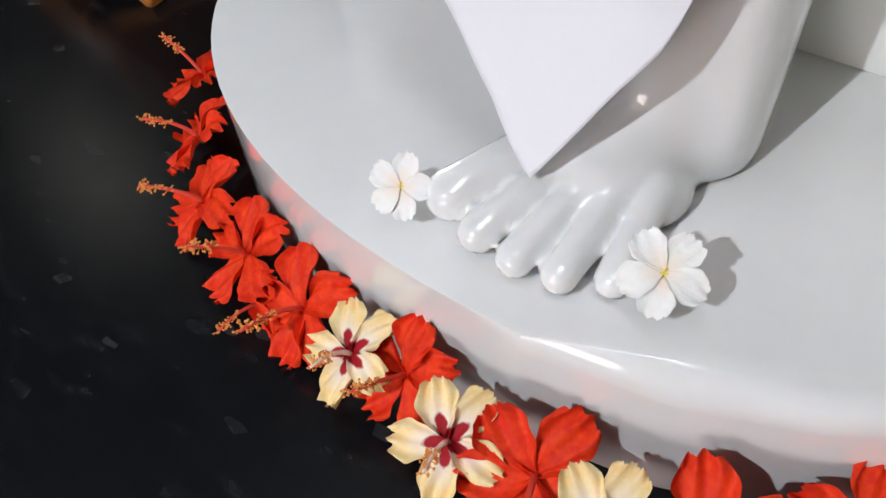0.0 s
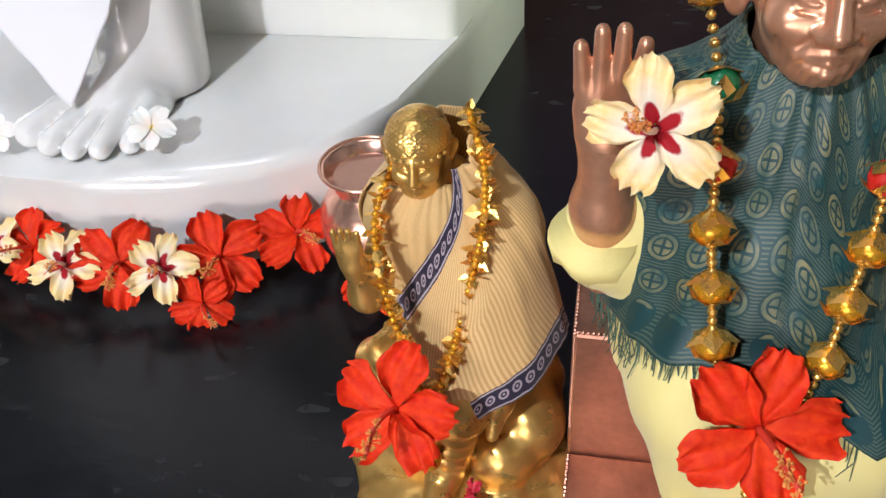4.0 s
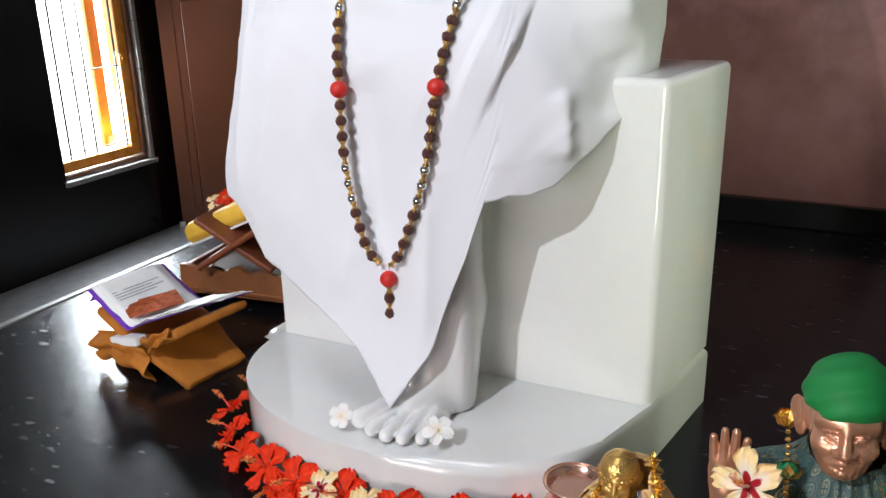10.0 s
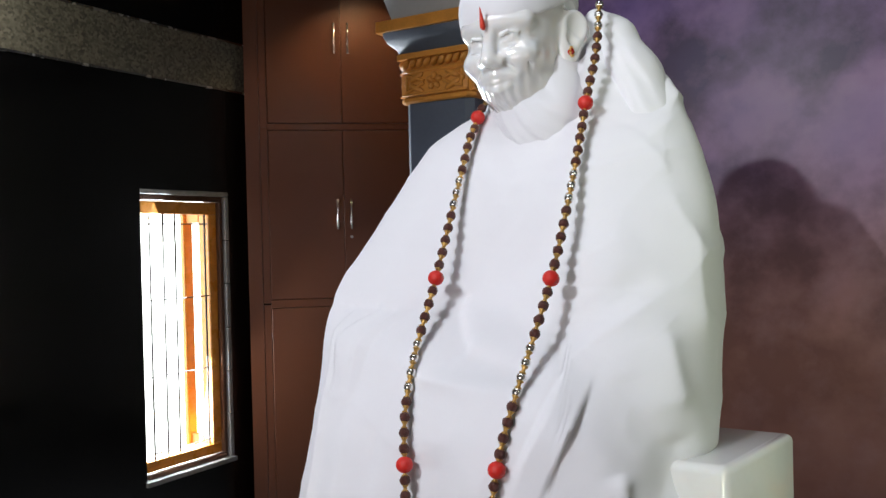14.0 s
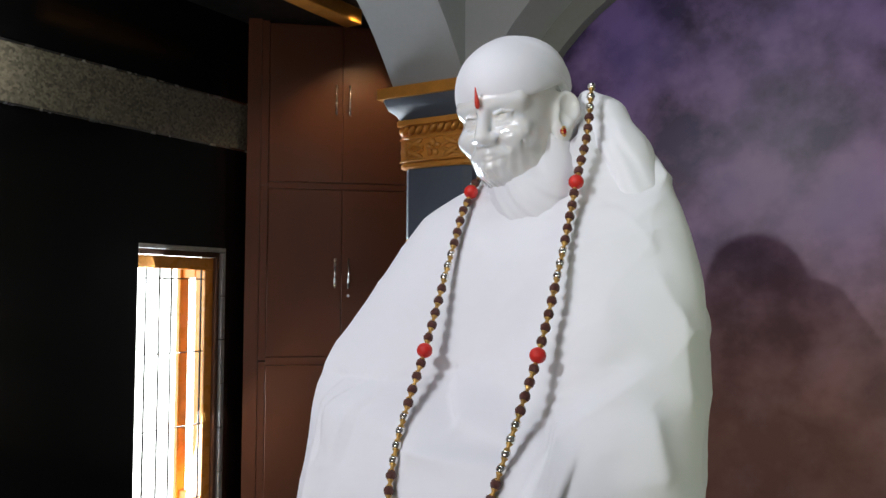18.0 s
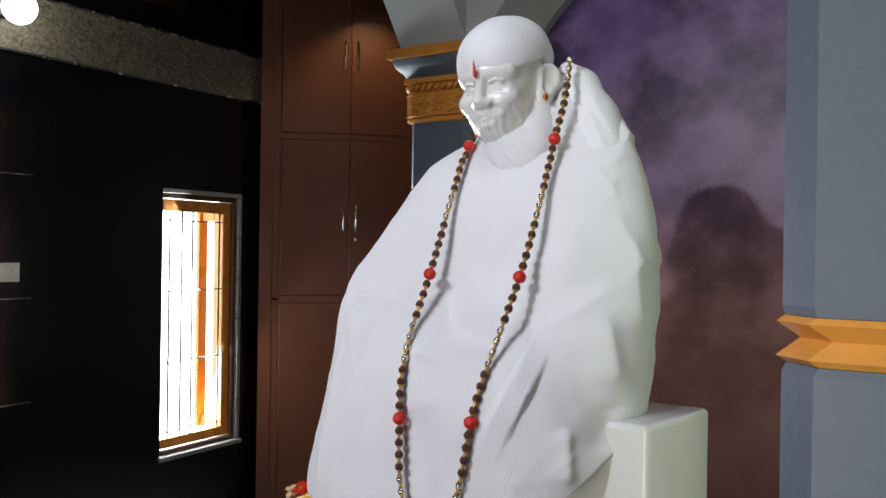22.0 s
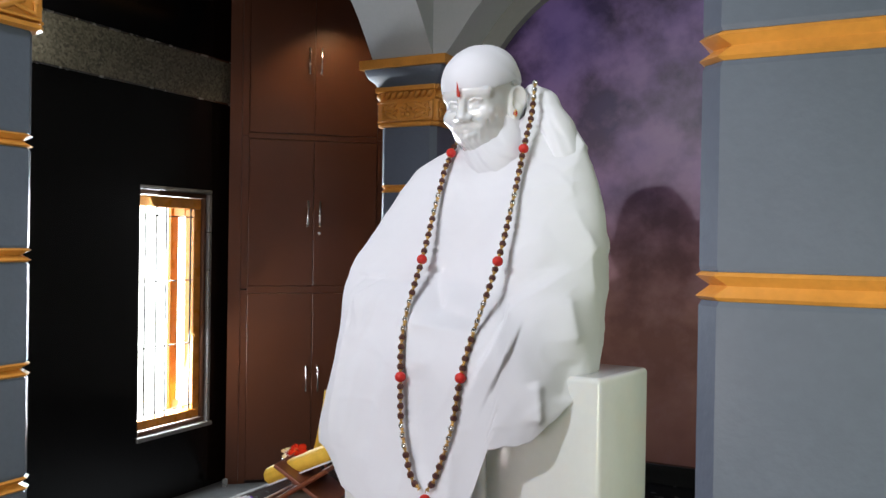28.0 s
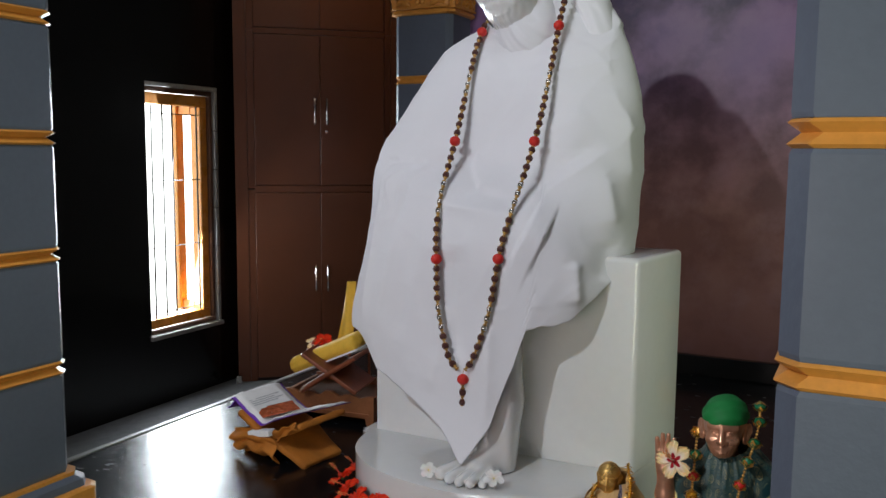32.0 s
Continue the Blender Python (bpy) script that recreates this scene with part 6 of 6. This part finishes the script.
def golden_field(p):
    q = local(p, GHI)
    cap = np.maximum(ellipsoid(q, (0, 0.02, 0.048), (0.138, 0.166, 0.126)) + 0.0022 * np.sin(q[..., 0] * 210) * np.sin(q[..., 2] * 210) * np.sin(q[..., 1] * 210), 0.030 - 0.15 * (q[..., 1] - 0.02) - q[..., 2])
    h = union([face(q), cap], 0.006) * 0.185
    body = union([capsule(p, (0.305, 0.10, 0.13), (0.293, 0.10, 0.27), 0.058, 0.044), capsule(p, (0.29, 0.095, 0.28), (0.286, 0.09, 0.315), 0.02, 0.016)], 0.02)
    arm = union([capsule(p, (0.262, 0.085, 0.265), (0.236, 0.055, 0.205), 0.018, 0.016), capsule(p, (0.236, 0.055, 0.205), (0.233, 0.045, 0.245), 0.0145, 0.008), ellipsoid(p, (0.232, 0.042, 0.259), (0.0125, 0.006, 0.017))], 0.01)
    for i in range(4):
        arm = union([arm, capsule(p, (0.2225 + 0.006 * i, 0.041, 0.268), (0.2215 + 0.0065 * i, 0.040, 0.288 - 0.002 * abs(i - 1.5)), 0.0032, 0.0026)], 0.0015)
    legs = union([capsule(p, (0.285, 0.07, 0.140), (0.250, 0.035, 0.140), 0.034, 0.025), capsule(p, (0.250, 0.035, 0.140), (0.315, 0.0, 0.130), 0.023, 0.019), capsule(p, (0.325, 0.05, 0.14), (0.318, 0.005, 0.135), 0.032, 0.027),
                  capsule(p, (0.318, 0.003, 0.13), (0.305, -0.002, 0.045), 0.024, 0.017), ellipsoid(p, (0.301, -0.020, 0.040), (0.014, 0.026, 0.012))], 0.012)
    for i in range(4):
        legs = union([legs, capsule(p, (0.291 + 0.0065 * i, -0.035, 0.040), (0.290 + 0.0065 * i, -0.045, 0.037), 0.0036, 0.0032)], 0.002)
    hand = union([capsule(p, (0.365, 0.06, 0.17), (0.352, 0.02, 0.125), 0.016, 0.012), capsule(p, (0.352, 0.02, 0.125), (0.347, 0.004, 0.095), 0.012, 0.006)], 0.01)
    rock = union([ellipsoid(p, (0.316, 0.028, 0.010), (0.108, 0.098, 0.024)), ellipsoid(p, (0.325, 0.095, 0.06), (0.078, 0.062, 0.075)), ellipsoid(p, (0.372, 0.05, 0.060), (0.036, 0.040, 0.042)), ellipsoid(p, (0.262, 0.06, 0.07), (0.040, 0.042, 0.062)), ellipsoid(p, (0.352, 0.012, 0.05), (0.028, 0.026, 0.030))], 0.012)
    rock = np.maximum(rock, 0.001 - p[..., 2])
    rock = rock + 0.0012 * np.sin(p[..., 0] * 70 + 3 * np.sin(p[..., 1] * 40)) * np.sin(p[..., 2] * 85 + p[..., 1] * 45) + 0.0005 * np.sin(p[..., 0] * 210 + 2 * np.sin(p[..., 2] * 120)) * np.sin(p[..., 1] * 190)
    legs = legs + 0.0016 * np.sin(p[..., 0] * 160 + p[..., 2] * 260 + 2.0 * np.sin(p[..., 2] * 70)) * (p[..., 2] > 0.06)
    f = union([h, body, arm, legs], 0.006)
    return union([f, hand, rock], 0.005)


idol_mesh("golden_idol", golden_field, ((0.205, -0.075, -0.004), (0.430, 0.165, 0.33), 0.0020), [((0.245, 0.03, 0.298), (0.325, 0.135, 0.374), 0.0007)], M["gold"], "small golden brass idol seated on a rock with raised palm")


def band_beads():
    g = empty("bead_headband", GH, "row of small golden beads round the head", "ornament")
    me = to_mesh("gold_bead", ball(0.016, 1.0, 1), M["gold"])
    for k in range(26):
        a = k * 2 * math.pi / 26
        o = new("gold_bead", me)
        o.parent = g
        o.matrix_basis = pose(0.132 * math.cos(a), 0.02 + 0.158 * math.sin(a), 0.028)


band_beads()
SHAWL = [((0.305, 0.10, 0.10), (0.293, 0.10, 0.27), 0.062, 0.046), ((0.26, 0.09, 0.262), (0.332, 0.105, 0.262), 0.026, 0.032), ((0.30, 0.108, 0.28), (0.30, 0.118, 0.335), 0.034, 0.018), ((0.345, 0.09, 0.24), (0.372, 0.07, 0.16), 0.030, 0.028),
         ((0.315, 0.05, 0.17), (0.312, 0.012, 0.135), 0.034, 0.026), ((0.335, 0.05, 0.22), (0.36, 0.03, 0.14), 0.03, 0.03)]


def shawl_field(p):
    return union([capsule(p, *c) for c in SHAWL], 0.03)


def hem2(x, y, th):
    return np.where(np.cos(th) > -0.2, np.interp(x, [0.265, 0.28, 0.30, 0.345, 0.40, 0.42], [0.165, 0.125, 0.106, 0.132, 0.168, 0.178]), np.where(th > 4.2, 0.235, 0.17))


g_ob, GV = drape("shawl", shawl_field, 0.30, 0.095, 130, 70, hem2, lambda th: 0.322 + 0.018 * np.clip((th - 0.2) / 1.2, 0, 1), cream_shawl_material(), th0=-0.75, th1=4.75, start=lambda w: -0.95 + 1.55 * max(0.0, (w - 0.10) / 0.90) ** 1.1, off=0.004, far=0.2, shape=small_folds(0.0022, 4.0, 17.0), probe=0.17, thick=0.0014)
inner, _ = drape("inner_fold", lambda p: union([capsule(p, (0.302, 0.10, 0.10), (0.292, 0.098, 0.27), 0.058, 0.042), capsule(p, (0.262, 0.092, 0.262), (0.325, 0.10, 0.266), 0.022, 0.028)], 0.03), 0.30, 0.095, 60, 40,
                 lambda x, y, th: 0.185 + 0 * th, lambda th: 0.300 + 0.010 * np.cos(th), M["creamwool"], th0=-1.75, th1=0.9, off=0.003, far=0.2, shape=small_folds(0.003, 5.0, 27.0), probe=0.2, thick=0.0014, parent=g_ob)
tagged(g_ob, "cream striped shawl with navy paisley border on the golden idol", "shawl")


def leaf_garland():
    g = empty("foil_garland", pose(0.30, 0.04, 0.25), "garland of folded gold foil leaves and small beads", "garland")
    inv = g.matrix_world.inverted()
    rnd = random.Random(8)
    small = to_mesh("gold_bead", ball(0.0038, 1.0, 1), M["goldthread"])
    for pts in ([(0.268, 0.085, 0.330), (0.256, 0.050, 0.300), (0.258, 0.030, 0.265), (0.266, 0.018, 0.230), (0.278, 0.004, 0.200), (0.290, -0.008, 0.165), (0.297, -0.016, 0.12), (0.298, -0.025, 0.085)],
                [(0.322, 0.105, 0.358), (0.336, 0.080, 0.325), (0.338, 0.052, 0.290), (0.330, 0.030, 0.250), (0.322, 0.014, 0.215), (0.314, 0.000, 0.185), (0.302, -0.012, 0.155)]):
        line, length = spline(pts, 46)
        for i, p in enumerate(line):
            o = new("gold_bead", small)
            o.parent, o.matrix_basis = g, inv @ Matrix.Translation(p)
            if i % 2 == 0:
                for k in range(6):
                    o = new("foil_leaf", LEAF)
                    o.parent = g
                    o.matrix_basis = inv @ Matrix.Translation(p) @ pose(0, 0, 0, rnd.uniform(-40, 40), rnd.uniform(-50, 50), 90 * k + rnd.uniform(-30, 30)) @ Matrix.Scale(rnd.uniform(0.60, 0.98), 4)
    o = part("gold_ball", ball(0.0125, 1.0, 2), M["goldthread"], g, smooth=True)
    o.matrix_basis = inv @ pose(0.297, -0.028, 0.098)


leaf_garland()

# ---- book stand in orange cloth with papers ----
M["orangecloth"] = paint("orange_cotton", (0.42, 0.14, 0.012), 0.75, 0.3, 14, 300, 0.35).m
M["paper"] = paint("white_paper", (0.78, 0.77, 0.78), 0.7, 0.05, 12, 90).m
M["purple"] = paint("purple_plastic_sheet", (0.16, 0.04, 0.42), 0.3, 0.1).m
M["ink"] = paint("grey_ink", (0.34, 0.34, 0.38), 0.7).m
M["rosewood"] = paint("varnished_rosewood", (0.20, 0.055, 0.022), 0.35, 0.3, 10, 120, 0.1).m
M["oldwood"] = paint("light_brown_wood", (0.27, 0.10, 0.038), 0.45, 0.3, 9, 110, 0.15).m
M["yellowcloth"] = paint("yellow_cotton", (0.80, 0.48, 0.05), 0.7, 0.15, 20, 300, 0.3).m


def sheet(grid, material, name, parent, thick=0.0015, label=""):
    n, m = len(grid), len(grid[0])
    V = [p for row in grid for p in row]
    F = [(i * m + j, i * m + j + 1, (i + 1) * m + j + 1, (i + 1) * m + j) for i in range(n - 1) for j in range(m - 1)]
    ob = part_mesh(name, link_mesh(name, V, F, material, True), None, parent, label)
    s = ob.modifiers.new("thickness", "SOLIDIFY")
    s.thickness, s.offset = thick, 1.0
    return ob


def valley(u):
    """Height of the open book across its width, u from -1 to 1."""
    return 0.058 * abs(u) ** 1.2 - 0.012 * math.exp(-(u / 0.25) ** 2)


def leaf_height(u):
    """Height of the open leaves across their width, u from -1.5 to 1."""
    if u >= 0:
        return 0.112 + 0.048 * u - 0.006 * math.exp(-(u / 0.2) ** 2)
    if u > -1:
        return 0.112 + 0.072 * abs(u) ** 1.4 - 0.006 * math.exp(-(u / 0.2) ** 2)
    return 0.184 - 0.06 * math.sin(min(1.0, (-u - 1) * 2.2) * 1.57)


def book_stand():
    place = pose(-1.022, 0.618, 0.0, 0, 0, -8)
    b = empty("book_stand", place, "low folding book stand wrapped in orange cloth, holding papers", "book stand")
    # two crossed boards wrapped in cloth
    for s in (-1, 1):
        bm = box((-0.011, -0.120, -0.165), (0.011, 0.115, 0.165), 0.008, 2)
        bmesh.ops.subdivide_edges(bm, edges=bm.edges[:], cuts=5, use_grid_fill=True)
        for v in bm.verts:
            v.co += v.normal * (0.006 * noise.noise(v.co * 16) + 0.003 * noise.noise(v.co * 45))
            v.co.y *= 1.0 - 0.22 * max(0.0, -v.co.z) / 0.165
        o = part("board", bm, M["orangecloth"], b, smooth=True)
        o.matrix_basis = pose(0.02 - s * 0.004, 0.004 * s, 0.078, 0, s * 64, 0)
    # loose cloth gathered at the near end
    rows = []
    for i in range(31):
        u = i / 30
        row = []
        for j in range(15):
            v = j / 14
            k = 0.012 * math.sin(v * 11 + u * 5) + 0.010 * noise.noise((u * 6, v * 5, 3))
            row.append((-0.150 + 0.215 * u + 0.01 * v, -0.118 - 0.018 * math.sin(v * 3.1) + k, 0.088 + 0.012 * math.sin(u * 3.1) - v * (0.060 + 0.030 * u + 0.01 * math.sin(u * 14))))
        rows.append([(x, y, max(z, 0.005)) for x, y, z in row])
    sheet(rows, M["orangecloth"], "cover_cloth", b, 0.003, "bunched orange cotton cloth")
    rows = []
    for i in range(17):
        u = i / 16
        row = []
        for j in range(9):
            v = j / 8
            row.append((0.055 + 0.10 * u + 0.012 * v, -0.126 - 0.008 * math.sin(v * 6 + u * 4), 0.118 + 0.048 * u - 0.036 * v * (1 - 0.55 * u) + 0.004 * math.sin(u * 15 + v * 3)))
        rows.append(row)
    sheet(rows, M["orangecloth"], "knotted_end", b, 0.003, "twisted end of the orange cloth")
    pb = part("page_block", box((-0.052, -0.018, -0.011), (0.052, 0.018, 0.011), 0.003), M["paper"], b, "edge of a closed paper booklet")
    pb.matrix_basis = pose(-0.008, -0.122, 0.099, 0, -12, 0)
    p = empty("open_papers", place, "open white printed sheets in a purple plastic folder", "papers")
    for k, (mat, lo, hi, lift, nm) in enumerate(((M["purple"], -1.45, 1.02, 0.004, "folder"), (M["paper"], -1.02, 1.06, 0.008, "sheet"), (M["paper"], -0.98, 1.0, 0.0115, "sheet"))):
        rows = []
        for i in range(37):
            u = lo + (hi - lo) * i / 36
            row = []
            for j in range(11):
                v = j / 5 - 1
                half = 0.118 - (0.03 if k == 0 and u < -1.1 else 0) - 0.012 * k
                fray = 0.006 * noise.noise((u * 5, v * 4, k)) + (0.010 * noise.noise((v * 9, 3, k)) if u > 0.9 else 0)
                row.append((0.150 * u - 0.012 + 0.03 * v * max(0.0, u), v * half + 0.02 * max(0.0, u), leaf_height(u) + lift + 0.012 + fray * (k > 0) - 0.03 * max(0.0, -u - 1) * (v + 1)))
            rows.append(row)
        sheet(rows, mat, nm, p, 0.0014, "curled purple plastic" if k == 0 else "")
    # printed lines on the standing leaf: writing too small to read is shown as bars
    for k in range(4):
        y = 0.070 - 0.012 * k
        bar = part("text_bar", box((-0.040 + 0.010 * k, -0.075, 0.0), (-0.0375 + 0.010 * k, 0.070 - 0.03 * (k % 2), 0.0010)), M["ink"], p)
        bar.matrix_basis = pose(-0.085, 0, leaf_height(-0.48) + 0.0265, 0, 24, 0)
    lf = part("leaflet", box((-0.036, -0.080, 0.0), (0.036, 0.060, 0.003), 0.001), paint("red_printed_leaflet", (0.42, 0.10, 0.04), 0.22, 0.55, 40, 90).m, p, "red and gold printed leaflet")
    lf.matrix_basis = pose(-0.030, -0.01, 0.153, 4, 10, -22)


book_stand()


# ---- low wooden desk with a crossed lectern and a wrapped book ----
def desk():
    d = empty("low_desk", pose(-1.285, 0.945, 0.0, 0, 0, 7), "low brown wooden desk with scalloped front board", "desk")
    W, D, H = 0.395, 0.27, 0.128
    out = [(0.0, 0.0), (0.03, 0.0), (0.038, 0.030), (W - 0.038, 0.030), (W - 0.03, 0.0), (W, 0.0), (W, H - 0.012)]
    for i in range(40, -1, -1):
        x = 0.018 + (W - 0.036) * i / 40
        out.append((x, H - 0.022 + 0.012 * abs(math.cos(i * math.pi / 10)) + 0.006 * (abs(i - 20) < 3)))
    out.append((0.0, H - 0.012))
    part("front_board", prism(out, -0.009, 0.009, axis="y"), M["oldwood"], d, "scalloped front board")
    part("back_board", prism(out, D - 0.009, D + 0.009, axis="y"), M["oldwood"], d)
    for x in (0.0, W - 0.016):
        part("end_board", box((x, 0.0095, 0.001), (x + 0.016, D - 0.0095, H - 0.02), 0.002), M["oldwood"], d)
    part("top_board", box((0.017, 0.0095, H - 0.055), (W - 0.017, D - 0.0095, H - 0.040)), M["darkwood"], d)
    part("moulding", box((0.02, -0.016, 0.040), (W - 0.02, -0.0095, 0.050), 0.002), M["oldwood"], d)
    r = empty("crossed_lectern", pose(-1.095, 1.045, 0.20, 0, 0, 12), "crossed rosewood reading stand standing on the desk", "lectern")
    for s in (-1, 1):
        o = part("leg", box((-0.008, -0.11, -0.135), (0.008, 0.11, 0.135), 0.004), M["rosewood"], r)
        o.matrix_basis = pose(0, 0, 0, 0, s * 58, 0)
    for y in (-0.116, 0.108):
        part("rail", tube([(-0.11, y, -0.075), (0.0, y, 0.0), (0.115, y, 0.073)], 0.009, 8), M["rosewood"], r)
    w = empty("wrapped_book", pose(-1.150, 1.050, 0.256, 0, -24, 10), "book wrapped in yellow cotton cloth on the lectern", "wrapped book")
    bm = box((-0.160, -0.060, -0.030), (0.160, 0.090, 0.032), 0.026, 4)
    bmesh.ops.subdivide_edges(bm, edges=bm.edges[:], cuts=2, use_grid_fill=True)
    for v in bm.verts:
        v.co += v.normal * (0.006 * noise.noise(v.co * 28) + 0.003 * noise.noise(v.co * 70))
    part("cloth", bm, M["yellowcloth"], w, smooth=True)
    part("fold_edge", tube([(-0.156 + 0.004 * math.cos(a), -0.035 + 0.022 * a / 6, 0.012 * math.sin(a)) for a in [k * 0.4 for k in range(16)]], 0.007, 6), M["yellowcloth"], w, smooth=True)
    part("paper_edge", box((-0.150, -0.060, -0.034), (0.15, 0.06, -0.0275), 0.001), M["paper"], w)
    t = empty("wooden_dish", pose(-1.215, 1.11, 0.235, 0, -14, 0), "small dark wooden dish with a red flower", "dish")
    part("bowl", lathe([(0.02, 0.0), (0.05, 0.010), (0.062, 0.028), (0.058, 0.029), (0.045, 0.013), (0.005, 0.008)], 28), M["rosewood"], t, smooth=True)
    rows = []
    for i in range(15):
        u = i / 14
        row = []
        for j in range(9):
            v = j / 8
            row.append((-1.225 + 0.030 * u + 0.075 * v * (1 - 0.4 * u), 1.22 + 0.05 * u + 0.012 * math.sin(v * 7 + u * 3), 0.24 + 0.275 * u))
        rows.append(row)
    u = sheet(rows, M["yellowcloth"], "hanging_cloth", None, 0.003)
    tagged(u, "yellow cotton cloth hung upright behind the lectern", "cloth")
    bx = part("cloth_rack", tube([(-1.20, 1.29, 0.001), (-1.20, 1.285, 0.50), (-1.10, 1.285, 0.50), (-1.10, 1.29, 0.001)], 0.006, 8), M["rosewood"])
    tagged(bx, "plain dark wooden rack behind the lectern", "rack")


desk()
